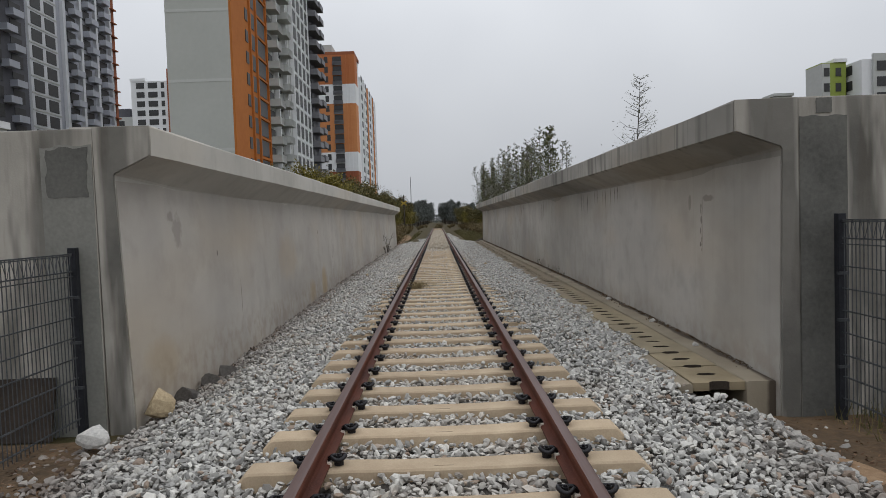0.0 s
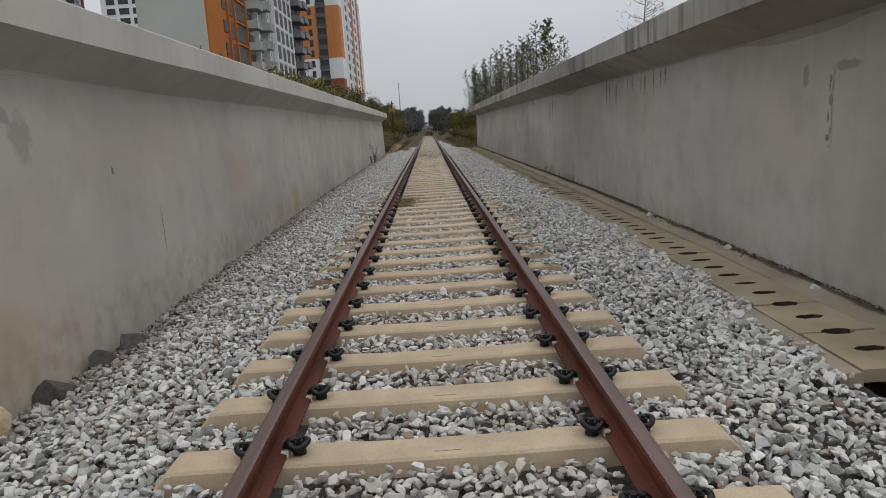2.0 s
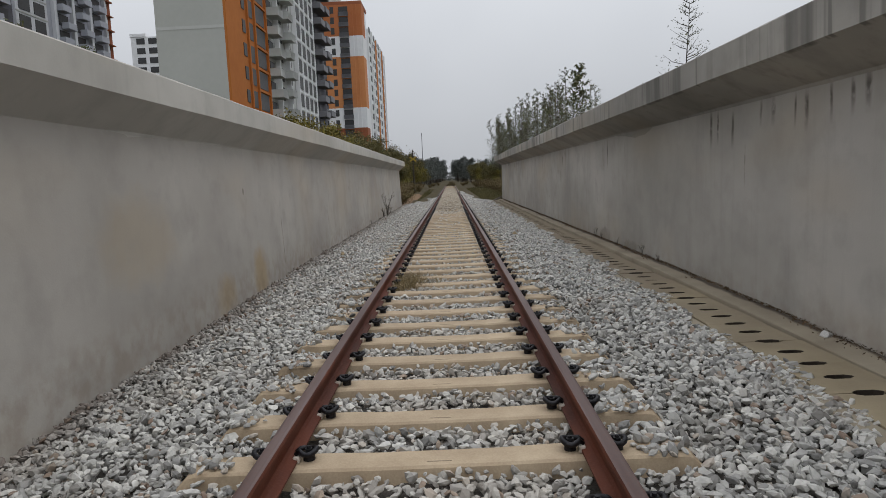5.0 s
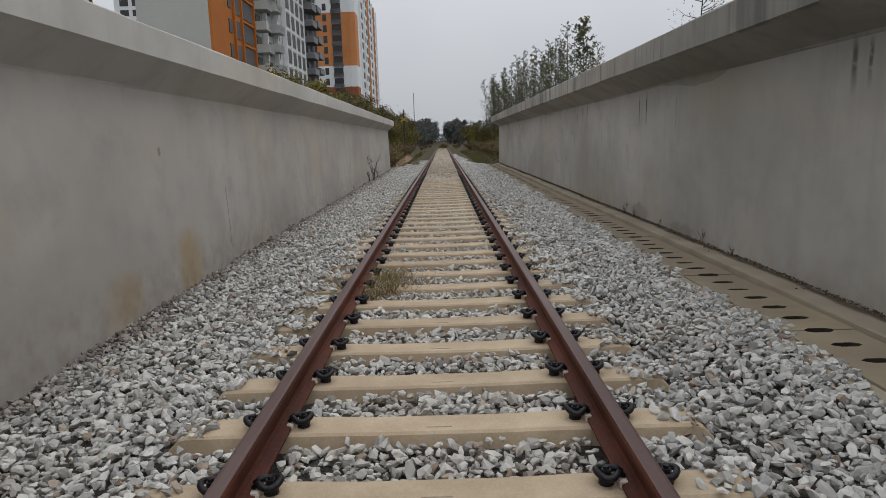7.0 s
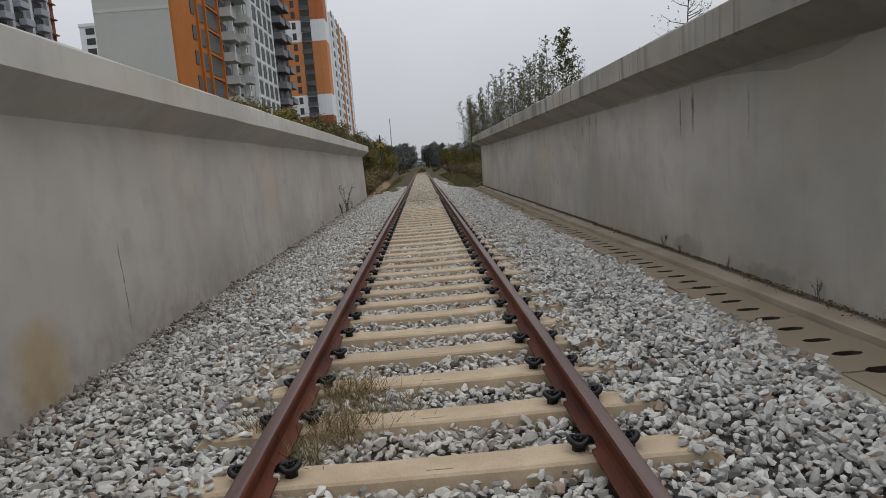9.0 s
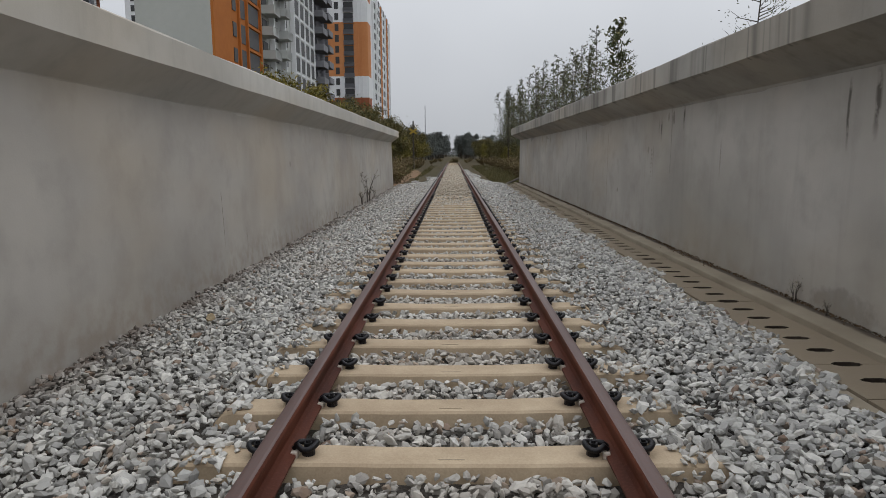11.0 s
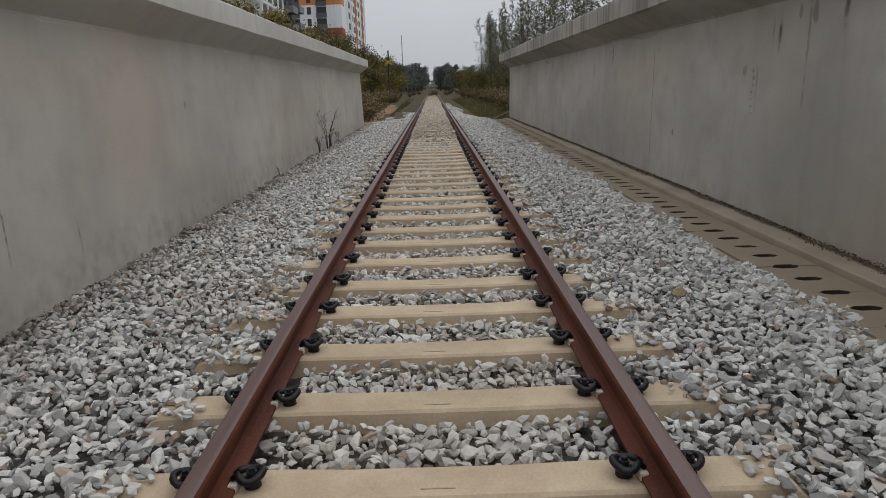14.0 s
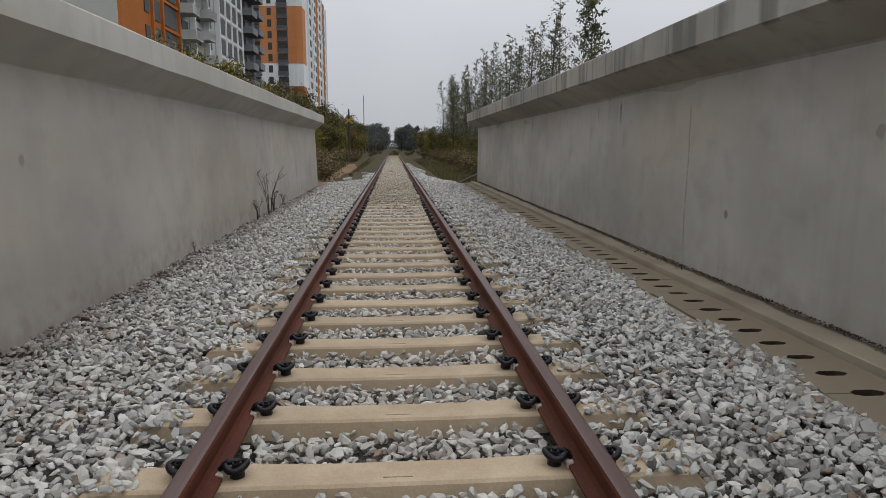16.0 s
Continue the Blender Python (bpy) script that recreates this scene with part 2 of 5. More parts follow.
def kerb_material():
    k = Nodes("kerb_concrete", 0.92)
    a, b = k.noise(1.1, 5), k.noise(40, 3)
    c = k.mix(k.span(a, 0.33, 0.67), (0.23, 0.191, 0.14), (0.332, 0.285, 0.212))
    sep = k.n.new("ShaderNodeSeparateXYZ")
    k.l.new(k.coord, sep.inputs[0])
    soil = k.math("ADD", k.span(sep.outputs[0], 2.83, 2.95), k.span(k.noise(1.6, 4), 0.3, 0.7, -0.3, 0.3))
    c = k.mix(k.span(soil, 0.45, 0.75, 0.0, 0.85), c, (0.0553, 0.0408, 0.0306))
    k.bump(b, 0.4, 0.006)
    return k.colour(c)


M_KERB = kerb_material()
# near-black brown that paints shade into the drain's slots and channel
M_DRAIN_SHADE = plain("drain_hole_shade", (0.028, 0.021, 0.015), (0.06, 0.046, 0.034), 5, 40)
M_CLIP = plain("black_steel", (0.012, 0.012, 0.014), (0.035, 0.033, 0.035), 30, 120, 0.45, 0.6)
M_BLOCK = plain("pale_block", (0.40, 0.33, 0.27), (0.62, 0.56, 0.49), 30, 120, 0.7)
# bed colour kept very dark: it stands in for shade between stones
M_BED_SHADE = plain("ballast_gap_shade", (0.03, 0.026, 0.022), (0.085, 0.075, 0.064), 2.0, 35, bump=0.8, dist=0.03)
M_EARTH = plain("bare_earth", (0.045, 0.032, 0.02), (0.165, 0.105, 0.058), 1.6, 14, bump=0.6, dist=0.03)
M_FENCE = plain("fence_black", (0.012, 0.013, 0.016), (0.03, 0.032, 0.038), 10, 60, 0.5, 0.2)
M_WIRE = plain("wire_grey", (0.05, 0.055, 0.06), (0.10, 0.105, 0.11), 20, 60, 0.5, 0.4)


def rail_material():
    k = Nodes("rusty_rail", 0.65, 0.0, 0.2)
    a, b = k.noise(5, 5, k.scaled(1, 0.25, 1)), k.noise(70, 3)
    c = k.mix(k.span(a, 0.35, 0.65), (0.052, 0.013, 0.007), (0.115, 0.031, 0.015))
    c = k.mix(k.math("MULTIPLY", k.span(b, 0.5, 0.7), 0.4), c, (0.14, 0.055, 0.034))
    k.bump(b, 0.25, 0.002)
    return k.colour(c)


def rail_top_material():
    k = Nodes("worn_rail_top", 0.5, 0.05, 0.35)
    a, b = k.noise(3, 4, k.scaled(3, 0.15, 1)), k.noise(60, 3)
    c = k.mix(k.span(a, 0.35, 0.65), (0.075, 0.042, 0.036), (0.13, 0.088, 0.08))
    c = k.mix(k.math("MULTIPLY", k.span(b, 0.5, 0.7), 0.3), c, (0.14, 0.06, 0.04))
    k.bump(b, 0.15, 0.001)
    return k.colour(c)


def stone_material():
    """Crushed stone: each piece its own grey, dusty brown in drifts."""
    k = Nodes("crushed_stone", 0.85, 0.0, 0.3)
    rnd = k.n.new("ShaderNodeNewGeometry").outputs["Random Per Island"]
    c = k.ramp(rnd, [(0.0, (0.162, 0.157, 0.145)), (0.14, (0.333, 0.324, 0.304)), (0.5, (0.487, 0.474, 0.439)), (0.8, (0.617, 0.597, 0.552)), (0.92, (0.682, 0.657, 0.6)), (0.96, (0.382, 0.306, 0.237)), (1.0, (0.219, 0.147, 0.103))])
    g = k.noise(45, 4)
    c = k.mix(k.span(g, 0.3, 0.7, 0.0, 0.28), c, (0.216, 0.214, 0.21))
    dust = k.noise(0.8, 4)
    c = k.mix(k.math("MULTIPLY", k.span(dust, 0.52, 0.72), 0.30), c, (0.288, 0.224, 0.16))
    sep = k.n.new("ShaderNodeSeparateXYZ")
    k.l.new(k.coord, sep.inputs[0])
    ax = k.math("ABSOLUTE", sep.outputs[0])
    inner = k.math("MULTIPLY", k.span(ax, 0.95, 0.55), k.span(k.noise(2.2, 4), 0.35, 0.6))
    c = k.mix(k.math("MULTIPLY", inner, 0.30), c, (0.336, 0.264, 0.192))
    sandy = k.math("MULTIPLY", k.span(sep.outputs[1], 30.0, 39.0), k.span(ax, 0.95, 0.6, 0.0, 0.6))
    c = k.mix(sandy, c, (0.40, 0.33, 0.235))
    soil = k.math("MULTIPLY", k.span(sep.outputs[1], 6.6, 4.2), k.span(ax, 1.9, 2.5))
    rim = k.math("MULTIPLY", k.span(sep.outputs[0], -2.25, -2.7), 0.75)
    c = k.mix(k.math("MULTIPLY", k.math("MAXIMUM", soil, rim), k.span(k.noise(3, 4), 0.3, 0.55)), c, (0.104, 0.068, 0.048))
    k.bump(g, 0.35, 0.006)
    return k.colour(c)


def ground_material():
    k = Nodes("verge_ground", 0.95)
    a, b, d = k.noise(0.12, 5), k.noise(1.3, 5), k.noise(16, 4)
    c = k.mix(k.span(a, 0.35, 0.65), (0.046, 0.036, 0.014), (0.078, 0.054, 0.023))
    c = k.mix(k.span(b, 0.45, 0.65), c, (0.05, 0.046, 0.016))
    c = k.mix(k.math("MULTIPLY", k.span(d, 0.5, 0.75), 0.4), c, (0.11, 0.075, 0.038))
    k.bump(d, 0.7, 0.05)
    return k.colour(c)


def leaf_material(name, stops):
    k = Nodes(name, 0.7, 0.0, 0.25)
    rnd = k.n.new("ShaderNodeNewGeometry").outputs["Random Per Island"]
    c = k.ramp(rnd, stops)
    clump = k.noise(0.9, 3)
    c = k.mix(k.span(clump, 0.35, 0.65, 0.0, 0.45), c, tuple(v * 0.5 for v in stops[0][1]))
    return k.colour(c)


M_RAIL, M_RAILTOP, M_STONE, M_GROUND = rail_material(), rail_top_material(), stone_material(), ground_material()
M_BARK = plain("bark", (0.035, 0.03, 0.025), (0.09, 0.075, 0.06), 4, 30, bump=0.6, dist=0.02)
M_LEAF_SPARSE = leaf_material("sparse_leaf", [(0, (0.06, 0.074, 0.034)), (0.6, (0.115, 0.13, 0.058)), (1, (0.18, 0.155, 0.07))])
M_LEAF_BROAD = leaf_material("broad_leaf", [(0, (0.065, 0.07, 0.026)), (0.5, (0.13, 0.12, 0.045)), (0.8, (0.20, 0.155, 0.06)), (1, (0.27, 0.19, 0.065))])
M_LEAF_YELLOW = leaf_material("yellow_leaf", [(0, (0.10, 0.092, 0.02)), (0.5, (0.21, 0.175, 0.035)), (1, (0.32, 0.25, 0.055))])
# leaves of the far trees, distance haze mixed into their colour
M_LEAF_HAZED = leaf_material("hazed_far_leaf", [(0, (0.095, 0.11, 0.105)), (0.6, (0.14, 0.152, 0.145)), (1, (0.185, 0.19, 0.165))])
M_LEAF_BROWN = leaf_material("brown_scrub", [(0, (0.105, 0.075, 0.035)), (0.5, (0.185, 0.13, 0.062)), (1, (0.16, 0.145, 0.06))])
M_GRASS = leaf_material("verge_grass", [(0, (0.06, 0.065, 0.022)), (0.5, (0.12, 0.105, 0.04)), (1, (0.22, 0.17, 0.08))])
M_LITTER = leaf_material("fallen_leaf", [(0, (0.075, 0.042, 0.026)), (0.5, (0.16, 0.09, 0.052)), (1, (0.27, 0.17, 0.10))])
M_DRY = leaf_material("dry_grass", [(0, (0.12, 0.085, 0.04)), (0.5, (0.24, 0.18, 0.085)), (1, (0.36, 0.29, 0.16))])

# ---- mesh helpers ----


def finish(name, bm, materials, smooth=False):
    me = bpy.data.meshes.new(name)
    bm.normal_update()
    bm.to_mesh(me)
    bm.free()
    for m in materials if isinstance(materials, (list, tuple)) else [materials]:
        me.materials.append(m)
    if smooth:
        for p in me.polygons:
            p.use_smooth = True
    return me


def part(name, bm, material=None, parent=None, label="", smooth=False):
    """Links a bmesh (or a ready mesh) as one mesh object under a thing or a part."""
    me = bm if isinstance(bm, bpy.types.Mesh) else finish(name, bm, material, smooth)
    ob = new(name, me)
    ob.parent = parent
    return tagged(ob, label) if label else ob


def thing(name, m, label, category, group="", kind=""):
    ob = new(name)
    ob.empty_display_size = 0.1
    ob.matrix_basis = m
    return tagged(ob, label, category, group, kind)


def box(bm, x0, x1, y0, y1, z0, z1, mat=0):
    v = [bm.verts.new(p) for p in ((x0, y0, z0), (x1, y0, z0), (x1, y1, z0), (x0, y1, z0), (x0, y0, z1), (x1, y0, z1), (x1, y1, z1), (x0, y1, z1))]
    for f in ((0, 3, 2, 1), (4, 5, 6, 7), (0, 1, 5, 4), (1, 2, 6, 5), (2, 3, 7, 6), (3, 0, 4, 7)):
        bm.faces.new([v[i] for i in f]).material_index = mat
    return v


def boxed(*args, bevel=0.0):
    bm = bmesh.new()
    box(bm, *args)
    if bevel:
        bmesh.ops.bevel(bm, geom=bm.edges[:], offset=bevel, segments=2, affect="EDGES", profile=0.6)
    return bm


def prism(profile, y0, y1, steps=1, wob=0.0, seed=0):
    """A closed profile of (x, z), drawn along y."""
    bm = bmesh.new()
    rings = []
    for i in range(steps + 1):
        y = y0 + (y1 - y0) * i / steps
        rings.append([bm.verts.new((x + wob * noise.noise((y * 0.7 + seed, j * 3.1, 0)), y, z + wob * noise.noise((y * 0.7 + seed, j * 3.1, 9)))) for j, (x, z) in enumerate(profile)])
    n = len(profile)
    for a, b in zip(rings, rings[1:]):
        for j in range(n):
            bm.faces.new((a[j], a[(j + 1) % n], b[(j + 1) % n], b[j]))
    bm.faces.new(rings[0][::-1])
    bm.faces.new(rings[-1])
    bmesh.ops.recalc_face_normals(bm, faces=bm.faces[:])
    return bm


def tube(bm, pts, radii, sides=6):
    """A tube through points, with a radius at each."""
    pts = [Vector(p) for p in pts]
    rings = []
    for i, p in enumerate(pts):
        d = (pts[min(i + 1, len(pts) - 1)] - pts[max(i - 1, 0)]).normalized()
        q = d.to_track_quat("Z", "Y")
        rings.append([bm.verts.new(p + q @ Vector((math.cos(a) * radii[i], math.sin(a) * radii[i], 0))) for a in (k * math.tau / sides for k in range(sides))])
    for a, b in zip(rings, rings[1:]):
        for j in range(sides):
            bm.faces.new((a[j], a[(j + 1) % sides], b[(j + 1) % sides], b[j]))
    bm.faces.new(rings[0][::-1])
    bm.faces.new(rings[-1])


def mesh_from(name, verts, faces, material):
    """A mesh from arrays of points and of equal-sized faces."""
    me = bpy.data.meshes.new(name)
    n, k = faces.shape
    me.vertices.add(len(verts))
    me.vertices.foreach_set("co", verts.astype(np.float32).ravel())
    me.loops.add(n * k)
    me.loops.foreach_set("vertex_index", faces.astype(np.int32).ravel())
    me.polygons.add(n)
    me.polygons.foreach_set("loop_start", np.arange(0, n * k, k, dtype=np.int32))
    me.polygons.foreach_set("loop_total", np.full(n, k, dtype=np.int32))
    me.polygons.foreach_set("use_smooth", np.zeros(n, dtype=bool))
    me.update(calc_edges=True)
    me.materials.append(material)
    return me


def quads(centres, size, rng, flat=0.0, long=1.5):
    """Small leaf-shaped quads, turned at random, about the given centres."""
    n = len(centres)
    a = rng.normal(size=(n, 3))
    a[:, 2] *= 1 - flat
    a /= np.linalg.norm(a, axis=1)[:, None]
    b = np.cross(a, rng.normal(size=(n, 3)))
    b /= np.linalg.norm(b, axis=1)[:, None]
    s = (size * rng.uniform(0.6, 1.4, n))[:, None]
    v = np.stack([centres - a * s * long, centres - b * s * 0.6, centres + a * s * long, centres + b * s * 0.6], 1).reshape(-1, 3)
    return v, np.arange(4 * n).reshape(-1, 4)


# ---- plan, in metres: z = 0 is the top of the sleepers, x = 0 the middle of the track ----
Y_NEAR, Y_LEFT, Y_END, Y_END_L, TOP = 6.75, 6.97, 45.4, 46.4, 2.41
PITCH, FIRST = 0.61, 5.6
GAUGE = 0.7525


DRAIN_Y, DRAIN_Z = [6, 8, 10, 13.5, 17, 46], [-0.06, -0.03, 0.0, 0.01, 0.015, 0.02]


def drain_level(y):
    return float(np.interp(y, DRAIN_Y, DRAIN_Z))


def strip_lift(y):
    """How far the strip between drain and wall stands above the cover slabs."""
    return np.interp(y, [7, 11, 16], [0.004, 0.018, 0.05])


def bed_level(x, y):
    """Height of the ballast, for arrays."""
    left = np.interp(y, [0, 7, 9, 14, 20, 30, 46, 60], [-0.26, -0.26, -0.30, -0.2, -0.12, -0.11, -0.1, -0.3])
    right = np.interp(y, [0, 3.5, 6.4, 8, 10, 13.5, 17, 46, 60], [-0.26, -0.2, -0.075, -0.035, -0.01, 0.0, 0.005, 0.01, -0.3])
    out_ = np.interp(y, [0, 8, 16, 46, 60], [-0.05, -0.035, 0.0, 0.0, -0.03])
    ax = np.abs(x)
    z = np.where(ax < 0.72, -0.014, -0.014 + (out_ + 0.014) * np.clip((ax - 0.75) / 0.5, 0, 1))
    z = np.where(x < -1.3, out_ + (left - out_) * np.clip((-x - 1.3) / 1.45, 0, 1) ** 1.1, z)
    z = np.where(x > 1.3, out_ + (right - out_) * np.clip((x - 1.3) / 0.9, 0, 1), z)
    return z


# ---- ground, one sheet to the horizon ----
def build_ground():
    xs = np.unique(np.concatenate([np.linspace(-3000, -60, 14), np.linspace(-60, -4, 29), np.linspace(-4, 4, 17), np.linspace(4, 60, 29), np.linspace(60, 3000, 14)]))
    ys = np.unique(np.concatenate([np.linspace(-2000, -20, 10), np.linspace(-20, 46, 34), np.linspace(46, 140, 60), np.linspace(140, 4000, 30)]))
    X, Y = np.meshgrid(xs, ys)
    Z = np.full_like(X, -0.36)
    far = np.clip((Y - 47) / 12, 0, 1) * np.clip((np.abs(X) - 2.3) / 3.0, 0, 1)
    Z += far * (0.14 + 0.12 * np.sin(X * 0.7 + Y * 0.23) * np.cos(Y * 0.31))
    n, m = X.shape
    idx = np.arange(n * m).reshape(n, m)
    f = np.stack([idx[:-1, :-1], idx[:-1, 1:], idx[1:, 1:], idx[1:, :-1]], -1).reshape(-1, 4)
    tagged(new("ground", mesh_from("ground", np.stack([X, Y, Z], -1).reshape(-1, 3), f, M_GROUND)), "rough verge of earth and autumn grass", "ground", kind="structure")


build_ground()


def build_earth():
    """Bare trodden earth in front of the two wing walls, with broken bits of brick and stone."""
    rng = np.random.default_rng(31)
    for x0, x1 in ((2.3, 5.2), (-5.4, -2.5)):
        xs, ys = np.linspace(x0, x1, 24), np.linspace(-1.0, 6.74, 60)
        X, Y = np.meshgrid(xs, ys)
        # the outer and near borders run unevenly into the grass
        outer = (X - 2.3) / 2.9 if x0 > 0 else (-2.5 - X) / 2.9
        away = outer * (0.28 * np.sin(1.7 * Y + x0) + 0.16 * np.sin(4.3 * Y))
        near = np.clip(1.0 - (Y + 1.0) / 3.0, 0, 1)
        X, Y = X + np.sign(x0) * away, Y + near * (0.35 * np.sin(2.1 * X) + 0.18 * np.sin(5.3 * X + 1))
        Z = -0.356 + 0.02 * np.sin(3.1 * X + 1.7 * Y) * np.sin(2.3 * Y) + rng.normal(0, 0.006, X.shape)
        Z = np.maximum(Z, -0.357) + 0.002
        idx = np.arange(X.size).reshape(X.shape)
        f = np.stack([idx[:-1, :-1], idx[:-1, 1:], idx[1:, 1:], idx[1:, :-1]], -1).reshape(-1, 4)
        tagged(new("bare_earth", mesh_from("bare_earth", np.stack([X, Y, Z], -1).reshape(-1, 3), f, M_EARTH)), "bare orange-brown earth in front of the wing wall", "ground", kind="structure")


build_earth()


# ---- the two long walls with their overhanging copings, and the wing walls at the near end ----
def build_walls():
    # the soffit rises gently from the wall to the lip and runs into the wall in a small cove
    top_l, top_r = WALL_L - 0.06, WALL_R + 0.03
    under_l = [(LIP_L, 2.145), (top_l + 0.012, 1.995), (top_l - 0.003, 1.975), (top_l - 0.006, 1.87)]
    under_r = [(LIP_R, 2.155), (top_r - 0.012, 2.015), (top_r + 0.003, 1.99), (top_r + 0.006, 1.86)]
    wall = part("wall_left", prism([(WALL_L + 0.03, -0.9), (top_l, 1.93), (top_l - 0.34, 1.93), (top_l - 0.34, -0.9)], Y_LEFT, Y_END_L, 40, 0.008, 1), M_WALL_L)
    tagged(wall, "long pale cast concrete wall beside the ballast", "wall", kind="structure")
    wall = part("wall_right", prism([(WALL_R - 0.01, -0.9), (top_r + 0.36, -0.9), (top_r + 0.36, 1.93), (top_r, 1.93)], Y_NEAR, Y_END, 40, 0.008, 2), M_WALL_R)
    tagged(wall, "long grey cast concrete wall with dark drip stains", "wall", kind="structure")
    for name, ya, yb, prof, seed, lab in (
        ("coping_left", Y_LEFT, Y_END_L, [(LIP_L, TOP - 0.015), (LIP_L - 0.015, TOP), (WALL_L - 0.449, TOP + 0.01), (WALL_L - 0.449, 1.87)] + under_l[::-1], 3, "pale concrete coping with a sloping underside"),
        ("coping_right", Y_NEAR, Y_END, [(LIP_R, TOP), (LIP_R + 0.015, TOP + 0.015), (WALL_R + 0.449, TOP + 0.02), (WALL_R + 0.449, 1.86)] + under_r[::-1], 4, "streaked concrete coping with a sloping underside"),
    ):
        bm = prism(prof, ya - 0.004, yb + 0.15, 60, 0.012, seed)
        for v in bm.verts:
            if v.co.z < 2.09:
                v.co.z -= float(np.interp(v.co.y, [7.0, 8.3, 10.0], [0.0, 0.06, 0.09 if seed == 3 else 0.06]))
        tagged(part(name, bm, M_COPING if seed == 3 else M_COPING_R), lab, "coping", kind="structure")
    # wing walls square to the track
    bm = boxed(-16, WALL_L - 0.24, Y_LEFT - 0.026, Y_LEFT + 0.48, -0.9, TOP - 0.01, bevel=0.012)
    tagged(part("wing_wall_left", bm, M_FRONT), "weathered concrete wing wall with dark runs", "wall", kind="structure")
    bm = boxed(WALL_R + 0.18, 17, Y_NEAR - 0.026, Y_NEAR + 0.48, -0.9, TOP + 0.02, bevel=0.012)
    tagged(part("wing_wall_right", bm, M_FRONT), "weathered concrete wing wall with dark runs", "wall", kind="structure")
    # corner strips between the wing walls and the track walls
    bm = prism([(WALL_L + 0.026, -0.9)] + [(x - 0.006, z + 0.004) for x, z in under_l[::-1]] + [(LIP_L - 0.004, TOP - 0.004), (WALL_L - 0.235, TOP - 0.004), (WALL_L - 0.215, -0.9)], Y_LEFT - 0.03, Y_LEFT - 0.005, 1)
    tagged(part("corner_strip_left", bm, M_FRONT), "light concrete strip on the corner of the wall", "wall", kind="structure")
    bm = prism([(WALL_R - 0.006, -0.9), (WALL_R + 0.175, -0.9), (WALL_R + 0.175, TOP + 0.012), (LIP_R + 0.004, TOP + 0.012)] + [(x + 0.006, z + 0.004) for x, z in under_r], Y_NEAR - 0.03, Y_NEAR - 0.005, 1)
    tagged(part("corner_strip_right", bm, M_FRONT), "light concrete strip on the corner of the wall", "wall", kind="structure")
    # a plastered band beside each corner strip, with a ragged darker repair near its top
    for x0, x1, z0, z1, ragged, proud, mt, lab in (
        (-3.49, -3.03, -0.6, 2.26, 0.02, 0.006, M_BAND, "smooth grey plastered band on the wing wall"),
        (-3.45, -3.06, 1.78, 2.24, 0.13, 0.010, M_PATCH, "dark ragged mortar repair on the wing wall"),
        (3.155, 3.57, -0.6, 2.28, 0.02, 0.006, M_PATCH, "dark grey plastered band on the wing wall"),
        (3.30, 3.44, 2.285, 2.42, 0.10, 0.010, M_PATCH, "dark mortar filling in the wall's top edge"),
    ):
        bm = bmesh.new()
        yf = (Y_LEFT if x0 < 0 else Y_NEAR) - 0.026
        n = 48
        pts = []
        for i in range(n):
            q, r = divmod(i, n // 4)
            e = 2 * r / (n // 4) - 1
            cx, cz = ((e, -1), (1, e), (-e, 1), (-1, -e))[q]
            pull = 1 - ragged * (0.45 + 0.9 * noise.noise((2.6 * cx + x0, 2.6 * cz, z1)))
            pts.append(((x0 + x1) / 2 + cx * pull * (x1 - x0) / 2, (z0 + z1) / 2 + cz * pull * (z1 - z0) / 2))
        a = [bm.verts.new((x, yf - proud, z)) for x, z in pts]
        b = [bm.verts.new((x, yf + 0.004, z)) for x, z in pts]
        bm.faces.new(a)
        for i in range(n):
            bm.faces.new((a[i], b[i], b[(i + 1) % n], a[(i + 1) % n]))
        bmesh.ops.recalc_face_normals(bm, faces=bm.faces[:])
        tagged(part("mortar_patch", bm, mt), lab, "wall repair", kind="structure")


build_walls()

# ---- track ----
RAIL_PROFILE = [(-0.066, 0.010), (0.066, 0.010), (0.066, 0.020), (0.022, 0.034), (0.009, 0.050), (0.009, 0.112), (0.030, 0.124), (0.036, 0.130), (0.036, 0.150), (0.030, 0.160), (0.018, 0.163),
                (-0.018, 0.163), (-0.030, 0.160), (-0.036, 0.150), (-0.036, 0.130), (-0.030, 0.124), (-0.009, 0.112), (-0.009, 0.050), (-0.022, 0.034), (-0.066, 0.020)]


def build_rails():
    for side, lab in ((-1, "rusty brown steel rail with a worn top"), (1, "rusty brown steel rail with a worn top")):
        bm = prism([(x + side * GAUGE, z) for x, z in RAIL_PROFILE], -14, 124, 46)
        for f in bm.faces:
            c = f.calc_center_median()
            if c.z > 0.158:
                f.material_index = 1
        rail = thing("rail", pose(0, 0, 0), lab, "rail", "rails of the track")
        low = bm.copy()
        bmesh.ops.delete(bm, geom=[f for f in bm.faces if abs(f.normal.y) < 0.5 and f.calc_center_median().z < 0.118], context="FACES")
        bmesh.ops.delete(low, geom=[f for f in low.faces if abs(f.normal.y) > 0.5 or f.calc_center_median().z >= 0.118], context="FACES")
        part("rail_head", finish("rail_head", bm, [M_RAIL, M_RAILTOP]), None, rail, "worn rail head")
        part("rail_web_and_foot", finish("rail_web_and_foot", low, [M_RAIL]), None, rail)


build_rails()


